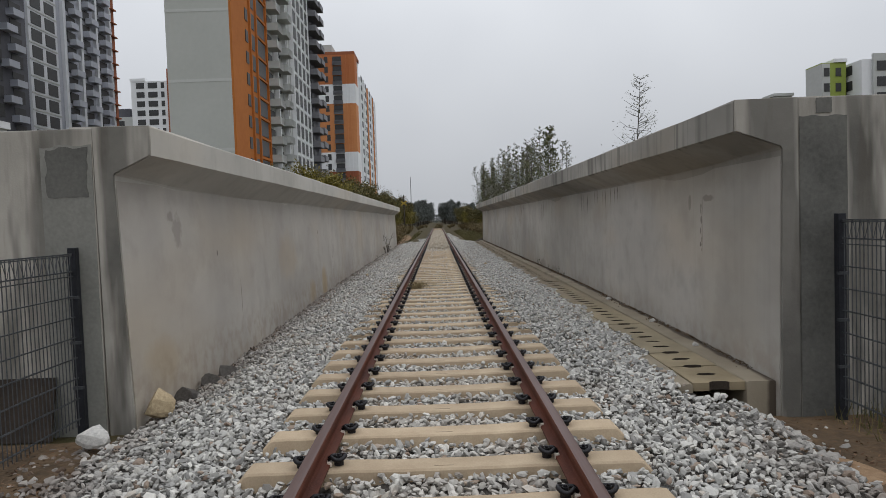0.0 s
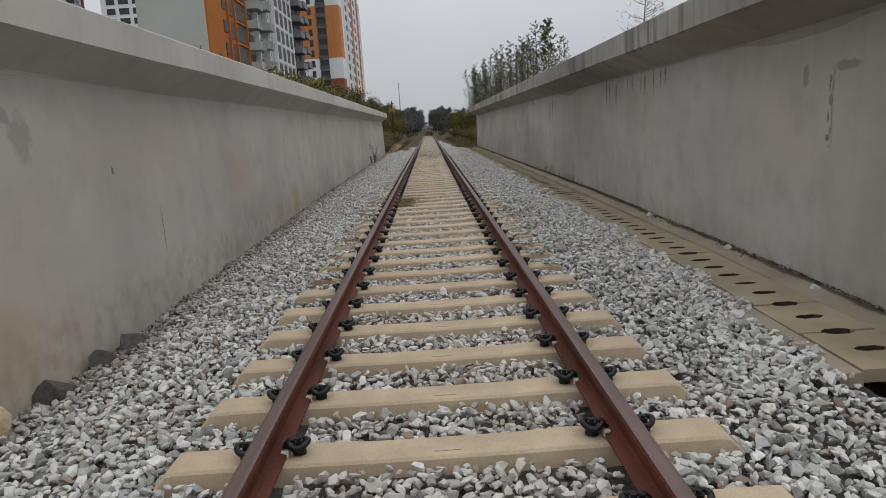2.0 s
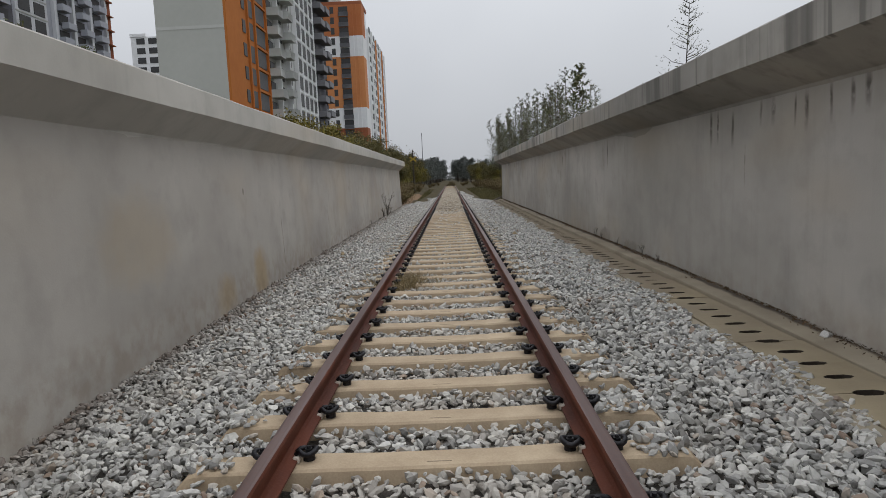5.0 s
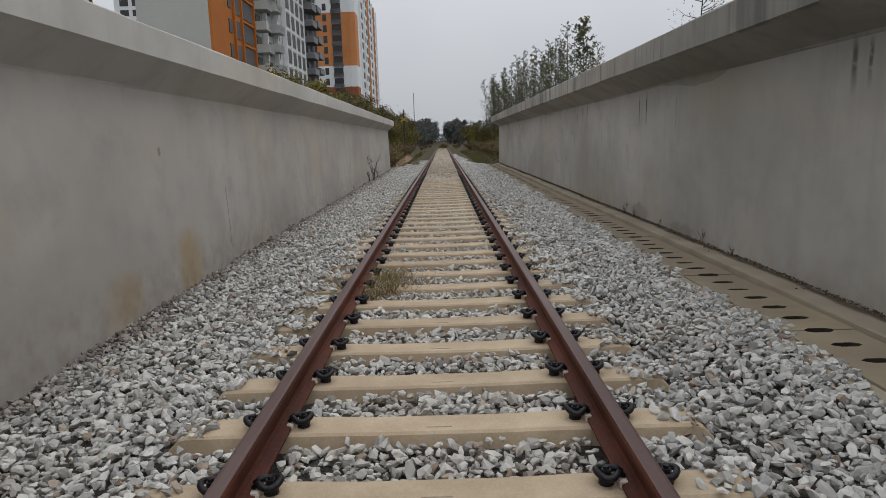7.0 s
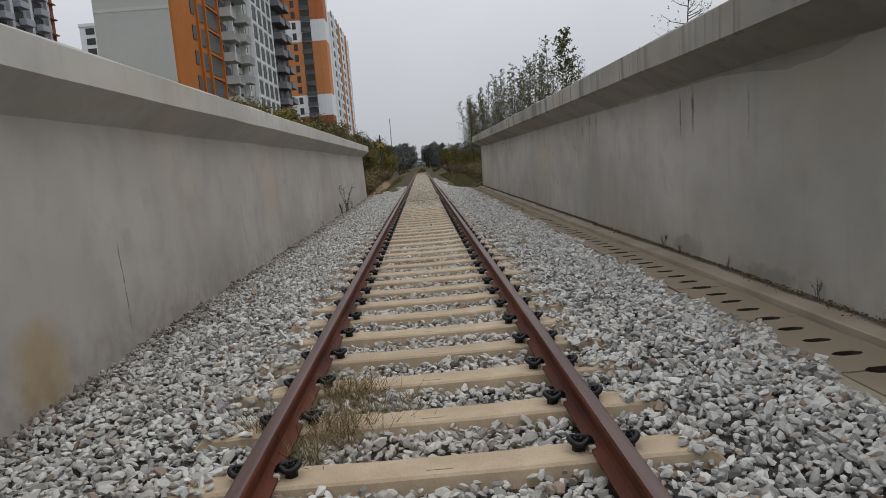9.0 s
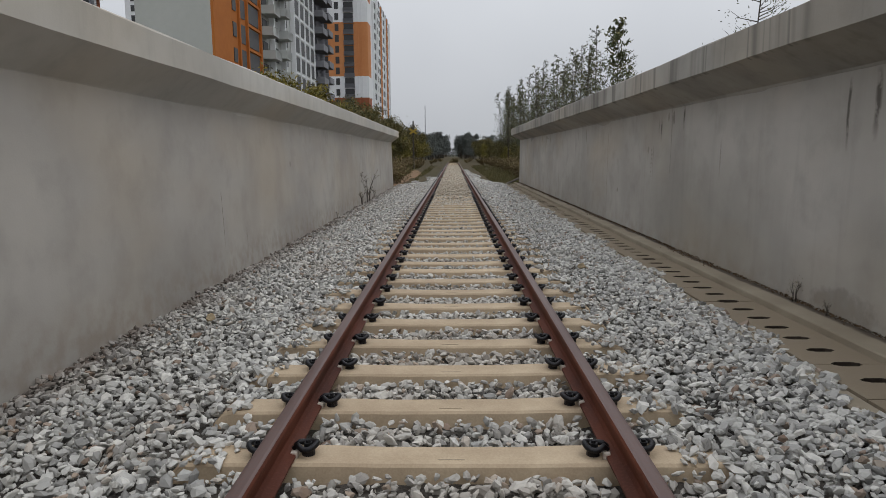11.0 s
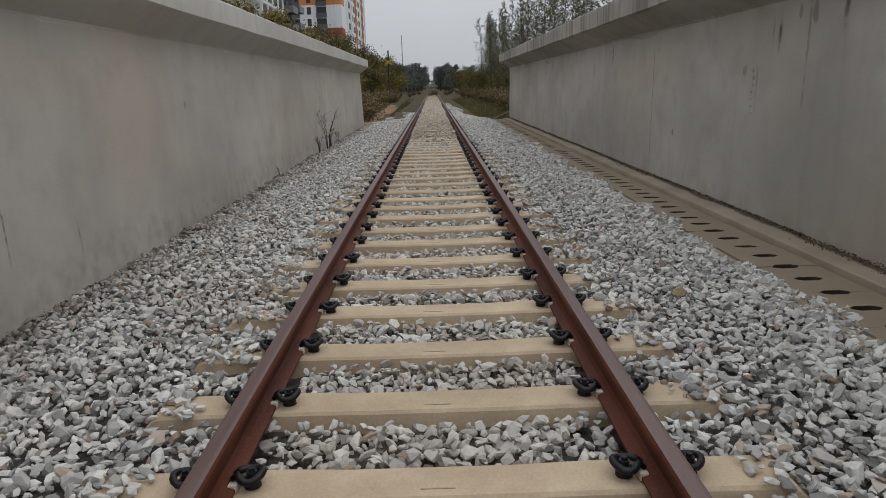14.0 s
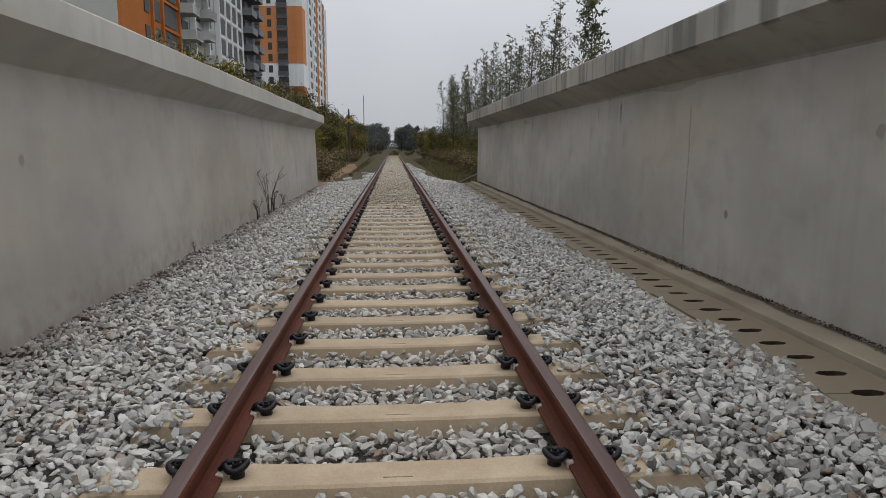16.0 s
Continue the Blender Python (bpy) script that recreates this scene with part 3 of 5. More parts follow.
def sleeper_mesh():
    """A concrete sleeper: sloping sides, lower in the middle, ends drawn in."""
    bm = bmesh.new()
    rings = []
    for x, top, w in ((-1.25, -0.06, 0.115), (-1.20, -0.006, 0.105), (-1.17, 0.0, 0.10), (-0.85, 0.0, 0.10), (-0.55, 0.0, 0.10), (-0.3, -0.006, 0.095), (0.3, -0.006, 0.095), (0.55, 0.0, 0.10), (0.85, 0.0, 0.10), (1.17, 0.0, 0.10), (1.20, -0.006, 0.105), (1.25, -0.06, 0.115)):
        prof = ((-w - 0.035, -0.2), (-w - 0.004, top - 0.012), (-w + 0.008, top), (w - 0.008, top), (w + 0.004, top - 0.012), (w + 0.035, -0.2))
        rings.append([bm.verts.new((x, y, z)) for y, z in prof])
    for a, b in zip(rings, rings[1:]):
        for j in range(6):
            bm.faces.new((a[j], a[(j + 1) % 6], b[(j + 1) % 6], b[j]))
    bm.faces.new(rings[0])
    bm.faces.new(rings[-1][::-1])
    bmesh.ops.recalc_face_normals(bm, faces=bm.faces[:])
    return finish("sleeper", bm, M_SLEEPER)


def clip_meshes():
    # a thick closed loop bent from one bar, its toes on the rail's foot, round a bolt
    pts = [(0.02, -0.02, 0.036)]
    for i in range(15):
        a = -2.75 + 5.5 * i / 14
        pts.append((-0.042 - 0.042 * math.cos(a), 0.046 * math.sin(a), 0.040 + 0.014 * math.cos(a) ** 2))
    pts.append((0.02, 0.02, 0.036))
    bm = bmesh.new()
    tube(bm, pts, [0.010] + [0.0135] * 15 + [0.010], 8)
    clip = finish("spring_clip", bm, M_CLIP, True)
    bm = bmesh.new()
    tube(bm, [(-0.045, 0, 0.0), (-0.045, 0, 0.034)], [0.03, 0.028], 12)
    tube(bm, [(-0.045, 0, 0.0345), (-0.045, 0, 0.058)], [0.021, 0.020], 6)
    tube(bm, [(-0.045, 0, 0.0585), (-0.045, 0, 0.070)], [0.012, 0.010], 8)
    bolt = finish("bolt", bm, M_CLIP)
    bm = boxed(-0.006, 0.026, -0.052, 0.052, 0.002, 0.032, bevel=0.006)
    block = finish("gauge_block", bm, M_BLOCK)
    return clip, bolt, block


def build_sleepers():
    me = sleeper_mesh()
    mark = finish("mould_mark", boxed(-0.06, 0.06, -0.05, -0.044, -0.0055, -0.0035), M_MARK)
    clip, bolt, block = clip_meshes()
    rng = np.random.default_rng(5)
    first = None
    for k in range(-14, 62):
        y = FIRST + PITCH * k
        m = pose(rng.normal(0, 0.008), y + rng.normal(0, 0.006), rng.normal(0, 0.003), 0, 0, rng.normal(0, 0.35))
        s = part("sleeper", me, None)
        s.matrix_basis = m
        tagged(s, "sandy concrete sleeper bedded in crushed stone", "sleeper", "sleepers of the track")
        if k >= -6:
            part("mould_mark", mark, None, s, "small moulded maker's rectangle")
    for k in range(-9, 48):
        y = FIRST + PITCH * k
        for side in (-1, 1):
            for turn in (0, 180):
                inner = (turn == 0) == (side > 0)
                px = side * (GAUGE - 0.068) if inner else side * (GAUGE + 0.068)
                m = pose(px, y + rng.normal(0, 0.006), 0.001, 0, 0, (0 if px < side * GAUGE and side > 0 or px < -GAUGE else 180) + rng.normal(0, 3))
                if first is None:
                    first = thing("rail_fastener", m, "black spring clip with bolt and pale block", "rail fastener", "fasteners along the rails")
                    part("spring_clip", clip, None, first)
                    part("bolt", bolt, None, first)
                    part("gauge_block", block, None, first, "pale gauge block")
                else:
                    copy_thing(first, m)
    # far sleepers and fasteners, too small to tell apart
    bm = bmesh.new()
    for k in range(62, 194):
        y = FIRST + PITCH * k
        box(bm, -0.9, 0.9, y - 0.1, y + 0.1, -0.2, 0.0)
    tagged(part("far_sleepers", bm, M_SLEEPER), "sandy sleepers of the far track", "sleepers", kind="stuff")
    bm = bmesh.new()
    for k in range(48, 110):
        y = FIRST + PITCH * k
        for x in (-GAUGE, GAUGE):
            for s in (-1, 1):
                box(bm, x + s * 0.11 - 0.04, x + s * 0.11 + 0.04, y - 0.055, y + 0.055, 0.0, 0.055)
    tagged(part("far_fasteners", bm, M_CLIP), "black fasteners of the far track", "rail fasteners", kind="stuff")


build_sleepers()


# ---- ballast ----
def build_ballast():
    rng = np.random.default_rng(11)
    # the bed under the loose stones, near black to paint shade between them
    xs = np.concatenate([np.linspace(-2.85, 2.3, 70), [2.5, 2.75]])
    ys = np.concatenate([np.linspace(-8, 46, 330), np.linspace(46.5, 124, 80)])
    X, Y = np.meshgrid(xs, ys)
    far = np.clip((Y - 46) / 10, 0, 1)
    X = X * (1 - 0.6 * far)
    Z = bed_level(X, Y) - 0.075 + rng.normal(0, 0.008, X.shape)
    Z = np.where((np.abs(X) > 1.5) & (Y > 46), Z - 0.15 * far * (np.abs(X) - 1.5), Z)
    Z[:, 0] -= 0.35
    # the heap runs out over the earth in front of the drain
    Z[:, -3] = np.where(Y[:, -3] < 6.7, Z[:, -3] - 0.03, Z[:, -3] - 0.35)
    Z[:, -2] = np.where(Y[:, -2] < 6.7, -0.22, -0.7)
    Z[:, -1] = np.where(Y[:, -1] < 6.7, -0.38, -0.7)
    n, m = X.shape
    idx = np.arange(n * m).reshape(n, m)
    f = np.stack([idx[:-1, :-1], idx[:-1, 1:], idx[1:, 1:], idx[1:, :-1]], -1).reshape(-1, 4)
    tagged(new("ballast_bed", mesh_from("ballast_bed", np.stack([X, Y, Z], -1).reshape(-1, 3), f, M_BED_SHADE)), "bed under the crushed stone, painted dark as gap shade", "ballast", kind="structure")
    # stone shapes: skewed blocks below, broken many-sided lumps on top
    cube = np.array([(x, y, z) for z in (-1, 1) for y in (-1, 1) for x in (-1, 1)], dtype=float) * 0.66
    cube_tri = np.array([(0, 2, 3), (0, 3, 1), (4, 5, 7), (4, 7, 6), (0, 1, 5), (0, 5, 4), (2, 6, 7), (2, 7, 3), (0, 4, 6), (0, 6, 2), (1, 3, 7), (1, 7, 5)])
    bm = bmesh.new()
    bmesh.ops.create_icosphere(bm, subdivisions=1, radius=1.0)
    ico = np.array([v.co for v in bm.verts])
    ico_tri = np.array([[v.index for v in fc.verts] for fc in bm.faces])
    bm.free()
    blocks, lumps = [], []
    for i in range(50):
        v = cube + rng.uniform(-0.22, 0.22, (8, 3))
        v[4:, :2] *= rng.uniform(0.55, 1.0)
        blocks.append(v * np.array([1.05, rng.uniform(0.6, 0.9), rng.uniform(0.4, 0.7)]))
        v = ico * rng.uniform(0.86, 1.12, (12, 1)) * np.array([1.18, rng.uniform(0.6, 0.92), rng.uniform(0.36, 0.6)])
        for cut in (0.34, 0.42, 0.5, 0.58):
            nrm = rng.normal(size=3)
            nrm /= np.linalg.norm(nrm)
            v = v - np.outer(np.clip(v @ nrm - cut, 0, None), nrm)
        lumps.append(v)
    kinds = {"block": (np.array(blocks), cube_tri), "lump": (np.array(lumps), ico_tri)}

    def scatter(x0, x1, y0, y1, step, size, low, lift, kind="block", keep=None):
        shapes, tri = kinds[kind]
        count = shapes.shape[1]
        nx, ny = int((x1 - x0) / step), int((y1 - y0) / step)
        gx, gy = np.meshgrid(np.arange(nx), np.arange(ny))
        px = x0 + (gx.ravel() + rng.uniform(0, 1, nx * ny)) * step
        py = y0 + (gy.ravel() + rng.uniform(0, 1, nx * ny)) * step
        k = np.round((py - FIRST) / PITCH)
        off = np.abs(py - FIRST - PITCH * k)
        ax = np.abs(px)
        end = np.where(py > 9.5, 0.885 + rng.normal(0, 0.03, len(px)) + 0.23 * noise_line(k, px) * np.clip((34 - py) / 12, 0, 1), 1.24)
        if kind == "block" and y1 < 34:
            end = np.full(len(px), 1.24)
        buried = (ax < 0.66) & (py > 37.5 + 1.8 * np.sin(py * 3.3) * np.cos(px * 4.1) + rng.normal(0, 0.9, len(px)))
        ok = ~((off < 0.128) & (ax < end) & ~buried) & (np.abs(ax - GAUGE) > 0.07)
        edge = np.interp(py, [6.5, 8, 11], [2.16, 2.20, 2.25]) + 0.06 * np.sin(py * 2.3) + 0.05 * np.sin(py * 7.1)
        ok &= (px < edge) | (py < 6.55)
        ok &= (px > -2.74) | (py < 6.6)
        if keep is not None:
            ok &= keep(px, py)
        px, py = px[ok], py[ok]
        n = len(px)
        s = size * np.minimum(np.exp(rng.normal(0, 0.30, n)), 1.8)
        pz = bed_level(px, py) - 0.034 + rng.uniform(low, lift, n) + 0.01 * np.sin(px * 5 + 1.3 * py) * np.cos(py * 3.1)
        pz = np.where((off[ok] < 0.128) & (ax[ok] < 1.24), 0.008 + rng.uniform(0, 0.014, n), pz)
        run = np.where(py < Y_NEAR - 0.1, np.clip(np.maximum((px - 2.4) / 0.5, (-px - 2.8) / 0.15), 0, 1), 0)
        pz = pz + run * (-0.352 + rng.uniform(0, 0.008, n) - pz)
        beside = (px > 1.5) & (py > Y_NEAR) & (py < 46)
        level = np.interp(py, DRAIN_Y, DRAIN_Z) + rng.uniform(-0.024, 0.006, n)
        pz = np.where(beside, pz + np.clip((px - 1.5) / 0.55, 0, 1) * np.clip(level - pz, 0, None), pz)
        pz = np.where((py > 33) & (ax[ok] < 0.65), pz + 0.012, pz)
        pz = np.where(np.abs(ax[ok] - GAUGE) < 0.13, np.minimum(pz, -0.006), pz)
        u = rng.normal(size=(n, 4))
        u[:, 1:3] *= 0.30
        u /= np.linalg.norm(u, axis=1)[:, None]
        w, x, y, z = u.T
        R = np.stack([1 - 2 * (y * y + z * z), 2 * (x * y - w * z), 2 * (x * z + w * y), 2 * (x * y + w * z), 1 - 2 * (x * x + z * z), 2 * (y * z - w * x), 2 * (x * z - w * y), 2 * (y * z + w * x), 1 - 2 * (x * x + y * y)], -1).reshape(n, 3, 3)
        sh = shapes[rng.integers(0, len(shapes), n)]
        v = np.einsum("nij,nkj->nki", R, sh) * s[:, None, None] + np.stack([px, py, pz], -1)[:, None, :]
        fc = tri[None] + (np.arange(n) * count)[:, None, None]
        return v.reshape(-1, 3), fc.reshape(-1, 3)

    def noise_line(k, px):
        return 0.5 + 0.5 * np.sin(k * 12.9898 + np.sign(px) * 4.1) * np.cos(k * 7.3)

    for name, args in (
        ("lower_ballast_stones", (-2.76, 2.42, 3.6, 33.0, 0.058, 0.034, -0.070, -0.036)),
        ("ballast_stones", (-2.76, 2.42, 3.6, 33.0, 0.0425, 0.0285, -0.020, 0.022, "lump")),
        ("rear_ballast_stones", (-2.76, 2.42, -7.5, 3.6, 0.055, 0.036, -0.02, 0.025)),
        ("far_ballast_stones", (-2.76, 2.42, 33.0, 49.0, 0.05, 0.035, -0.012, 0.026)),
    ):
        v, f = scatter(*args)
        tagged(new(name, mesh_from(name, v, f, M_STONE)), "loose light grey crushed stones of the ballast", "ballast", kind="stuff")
    v, f = scatter(-0.68, 0.68, 49.0, 95.0, 0.09, 0.06, 0.0, 0.03)
    tagged(new("far_crib_stones", mesh_from("far_crib_stones", v, f, M_STONE)), "pale stones between the far sleepers", "ballast", kind="stuff")
    v, f = scatter(0.86, 2.0, 49.0, 76.0, 0.07, 0.045, -0.02, 0.01, "block", lambda x, y: np.sin(y * 0.9) + np.sin(x * 4 + y * 0.5) > (x - 1.35) * 2.2 + (y - 60) * 0.05)
    v2, f2 = scatter(-2.3, -0.86, 49.0, 60.0, 0.07, 0.045, -0.02, 0.01, "block", lambda x, y: np.sin(y * 1.1) + np.sin(x * 5 + y * 0.6) > (-x - 1.2) * 1.6 + (y - 53) * 0.2)
    v, f = np.concatenate([v, v2]), np.concatenate([f, f2 + len(v)])
    tagged(new("verge_stones", mesh_from("verge_stones", v, f, M_STONE)), "patches of pale stones beside the far track", "ballast", kind="stuff")
    # stones thinning out over the bare earth in front of the walls
    v, f = scatter(-3.3, -2.7, 1.0, 6.6, 0.075, 0.038, -0.01, 0.02, "lump", lambda x, y: rng.random(len(x)) < 0.65)
    v2, f2 = scatter(2.4, 3.2, 1.0, 6.62, 0.06, 0.036, -0.01, 0.02, "lump", lambda x, y: rng.random(len(x)) < np.clip(1.6 - (x - 2.3) / 0.45, 0.08, 1))
    v, f = np.concatenate([v, v2]), np.concatenate([f, f2 + len(v)])
    rng2 = np.random.default_rng(77)
    n = 7000
    side = rng2.random(n) < 0.55
    cx = np.where(side, rng2.uniform(2.45, 4.2, n), rng2.uniform(-4.0, -2.75, n))
    c = np.stack([cx, rng2.uniform(0.5, 6.6, n), -0.355 + rng2.uniform(0, 0.018, n)], -1)
    lv, lf = quads(c, 0.014, rng2, 0.6, 1.5)
    tagged(new("leaf_litter", mesh_from("leaf_litter", lv, lf, M_LITTER)), "reddish-brown fallen leaves on the earth beside the track", "litter", kind="stuff")
    tagged(new("stray_stones", mesh_from("stray_stones", v, f, M_STONE)), "stray crushed stones on bare earth", "ballast", kind="stuff")


build_ballast()


# ---- drain beside the right wall ----
def build_drain():
    drain = thing("drain", pose(0, 0, 0), "concrete drain with slotted cover slabs along the wall", "drain")
    xs, ys, depth = [0.0, 0.145, 0.185, 0.285, 0.325, 0.47], [0.0, 0.04, 0.262, 0.342, 0.564, 0.604], 0.075
    bm = bmesh.new()
    top, low = {}, {}
    for i, x in enumerate(xs):
        for j, y in enumerate(ys):
            top[i, j], low[i, j] = bm.verts.new((x, y, 0)), bm.verts.new((x, y, -depth))
    cells = {(i, j) for i in range(5) for j in range(5)} - {(i, j) for i in (1, 2, 3) for j in (0, 2, 4)}
    for i, j in cells:
        q = [(i, j), (i + 1, j), (i + 1, j + 1), (i, j + 1)]
        bm.faces.new([top[p] for p in q])
        bm.faces.new([low[p] for p in q[::-1]])
        for (di, dj), a, b in (((0, -1), 0, 1), ((1, 0), 1, 2), ((0, 1), 2, 3), ((-1, 0), 3, 0)):
            if (i + di, j + dj) not in cells:
                side = bm.faces.new((top[q[b]], top[q[a]], low[q[a]], low[q[b]]))
                # slot sides take the dark colour, so the holes' shade is painted on
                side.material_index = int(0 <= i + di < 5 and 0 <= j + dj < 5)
    for key, v in list(top.items()) + list(low.items()):
        if key[0] in (1, 4):
            v.co.y += {1: -0.028, 2: 0.028, 3: -0.028, 4: 0.028}.get(key[1], 0.0)
    bmesh.ops.recalc_face_normals(bm, faces=bm.faces[:])
    slab = finish("cover_slab", bm, [M_DRAIN, M_DRAIN_SHADE])
    rng = np.random.default_rng(3)
    y = Y_NEAR + 0.10
    while y < Y_END - 0.4:
        o = part("cover_slab", slab, None, drain)
        slope = math.degrees(math.atan2(drain_level(y + 0.6) - drain_level(y), 0.6))
        o.matrix_basis = pose(2.235 + rng.normal(0, 0.006), y, drain_level(y) + rng.normal(0, 0.0022), slope, rng.normal(0, 0.25), rng.normal(0, 0.2))
        y += 0.61
    steps = np.arange(Y_NEAR + 0.06, Y_END + 0.3, 0.5)
    for name, x0, x1, lift, lab in (("drain_kerb", 2.10, 2.228, -0.004, "low concrete edge of the drain"), ("drain_kerb", 2.712, WALL_R - 0.002, 0.004, "concrete strip between drain and wall")):
        bm = bmesh.new()
        rings = []
        for yy in steps:
            z = drain_level(yy) + (lift if x0 < 2.5 else float(strip_lift(yy))) + 0.006 * noise.noise((yy, x0, 0))
            rings.append([bm.verts.new(p) for p in ((x0, yy, -0.6), (x0, yy, z - 0.008), (x0 + 0.008, yy, z), (x1 - 0.008, yy, z), (x1, yy, z - 0.008), (x1, yy, -0.6))])
        for a, b in zip(rings, rings[1:]):
            for j in range(6):
                bm.faces.new((a[j], a[(j + 1) % 6], b[(j + 1) % 6], b[j]))
        bm.faces.new(rings[0])
        bm.faces.new(rings[-1][::-1])
        bmesh.ops.recalc_face_normals(bm, faces=bm.faces[:])
        part(name, bm, M_KERB, drain, lab)
    part("channel_floor", boxed(2.228, 2.712, Y_NEAR + 0.06, Y_END, -0.95, -0.42), M_DRAIN_SHADE, drain, "floor of the drain, painted dark as shade")
    # soil and rubble gathered at the wall's foot
    rng = np.random.default_rng(8)
    n = 9000
    yy = rng.uniform(7.2, 45, n)
    lev = np.interp(yy, DRAIN_Y, DRAIN_Z) + strip_lift(yy)
    width = 0.022 + 0.035 * (np.sin(yy * 1.7) * np.sin(yy * 0.61) > 0.1)
    c = np.stack([WALL_R - np.abs(rng.normal(0, 1, n)) * width, yy, lev + 0.006 + rng.uniform(0, 0.015, n)], -1)
    v, f = quads(c, 0.009, rng, 0.5, 1.2)
    tagged(new("wall_foot_litter", mesh_from("wall_foot_litter", v, f, M_EARTH)), "dark soil and leaf litter along the wall's foot", "litter", kind="stuff")


build_drain()


# ---- fences on both sides, in front of the wing walls ----
def build_fence(x, y1, top, lab):
    fence = thing("fence", pose(x, y1, 0), lab, "fence", "wire fences beside the track")
    post = finish("post", boxed(-0.035, 0.035, -0.035, 0.035, -0.6, top + 0.05, bevel=0.008), M_FENCE)
    bm = bmesh.new()
    length = 2.3
    for i in range(int(length / 0.052)):
        yy = -0.06 - i * 0.052
        box(bm, -0.003, 0.003, yy - 0.003, yy + 0.003, -0.22, top)
    for i in range(9):
        z = -0.16 + i * (top + 0.14) / 8
        for dx in (-0.007, 0.007):
            box(bm, dx - 0.003, dx + 0.003, -length, -0.04, z - 0.004, z + 0.004)
    zig = top - 0.16
    for i in range(int(length / 0.104)):
        ya = -0.06 - i * 0.104
        for y0, y1 in ((ya, ya - 0.052), (ya - 0.104, ya - 0.052)):
            tube(bm, [(0.008, y0, top - 0.01), (0.008, y1, zig)], [0.0035, 0.0035], 4)
    box(bm, -0.009, 0.009, -length, -0.04, top - 0.012, top)
    box(bm, -0.006, 0.006, -length, -0.04, zig - 0.006, zig + 0.006)
    panel = finish("mesh_panel", bm, M_WIRE)
    for i in range(4):
        p = part("post", post, None, fence, "black steel post")
        p.location = (0, -i * 2.36, 0)
        if i < 3:
            q = part("mesh_panel", panel, None, fence, "welded wire panel")
            q.location = (0, -i * 2.36, 0)
        for z in (0.1, 0.5, 0.9):
            b = part("fence_clip", boxed(-0.045, 0.045, -0.05, -0.02, z, z + 0.025), M_WIRE, p)


build_fence(-3.2, 6.86, 1.30, "black welded wire fence with square posts")
build_fence(3.44, 6.62, 1.37, "black welded wire fence with square posts")


# ---- dark board, added in place of an unidentified dark shape behind the fence ----
bm = boxed(-0.42, 0.42, -0.012, 0.012, 0.0, 0.56, bevel=0.004)
board = part("board", bm, plain("dark_stand_in", (0.018, 0.014, 0.011), (0.05, 0.036, 0.026), 3, 30))
board.matrix_basis = pose(-3.86, 6.78, -0.352, -14, 0, 0)
tagged(board, "dark brown panel standing in for an unidentified dark shape", "board")


# ---- single rocks ----
def rock_mesh(name, material, seed, sub=2):
    bm = bmesh.new()
    bmesh.ops.create_icosphere(bm, subdivisions=sub, radius=1.0)
    for v in bm.verts:
        d = v.co.normalized()
        v.co *= 1 + 0.28 * noise.noise(d * 1.3 + Vector((seed, 0, 0))) + 0.1 * noise.noise(d * 4 + Vector((0, seed, 0)))
        for n in (Vector((0.3, -0.5, 0.8)), Vector((-0.8, 0.2, 0.5)), Vector((0.7, 0.7, 0.1)), Vector((0.1, -0.98, 0.1))):
            n.normalize()
            over = v.co.dot(n) - 0.5
            if over > 0:
                v.co -= n * over
    return finish(name, bm, material)


M_ROCK_W = plain("white_rock", (0.36, 0.35, 0.33), (0.66, 0.64, 0.60), 5, 30, bump=0.5)
M_ROCK_Y = plain("ochre_rock", (0.30, 0.225, 0.135), (0.52, 0.42, 0.27), 5, 30, bump=0.5)
M_ROCK_D = plain("dark_rock", (0.04, 0.036, 0.032), (0.11, 0.10, 0.09), 5, 30, bump=0.5)
for i, (x, y, z, sx, sy, sz, mt, lab) in enumerate((
    (-2.88, 6.42, -0.20, 0.17, 0.13, 0.10, M_ROCK_W, "white angular rock beside the wall's corner"),
    (-2.62, 7.12, -0.12, 0.15, 0.12, 0.15, M_ROCK_Y, "ochre angular rock leaning on the wall"),
    (-2.63, 7.85, -0.24, 0.12, 0.16, 0.10, M_ROCK_D, "dark flat rock at the wall's foot"),
    (-2.62, 8.55, -0.26, 0.13, 0.15, 0.12, M_ROCK_D, "dark angular rock at the wall's foot"),
    (-2.58, 8.95, -0.26, 0.14, 0.20, 0.13, M_ROCK_D, "dark angular rock at the wall's foot"),
    (1.53, 22.8, 0.03, 0.06, 0.055, 0.04, M_ROCK_Y, "brown stone lying on the ballast"),
    (1.15, 24.0, 0.02, 0.055, 0.05, 0.04, M_ROCK_Y, "ochre stone lying on the ballast"),
    (-2.1, 20.6, -0.04, 0.06, 0.05, 0.04, M_ROCK_Y, "ochre stone lying on the ballast"),
    (2.86, 9.9, 0.035, 0.05, 0.06, 0.035, M_ROCK_W, "pale stone lying on the drain's edge"),
    (2.84, 8.35, 0.0, 0.04, 0.05, 0.03, M_ROCK_W, "pale stone lying on the drain's edge"),
    (2.88, 12.3, 0.05, 0.05, 0.05, 0.035, M_ROCK_W, "pale stone lying on the drain's edge"),
)):
    ob = part("rock", rock_mesh("rock", mt, i * 3.7), None)
    ob.matrix_basis = pose(x, y, z, 0, 0, 40 * i) @ Matrix.Diagonal((sx, sy, sz, 1))
    tagged(ob, lab, "rock")

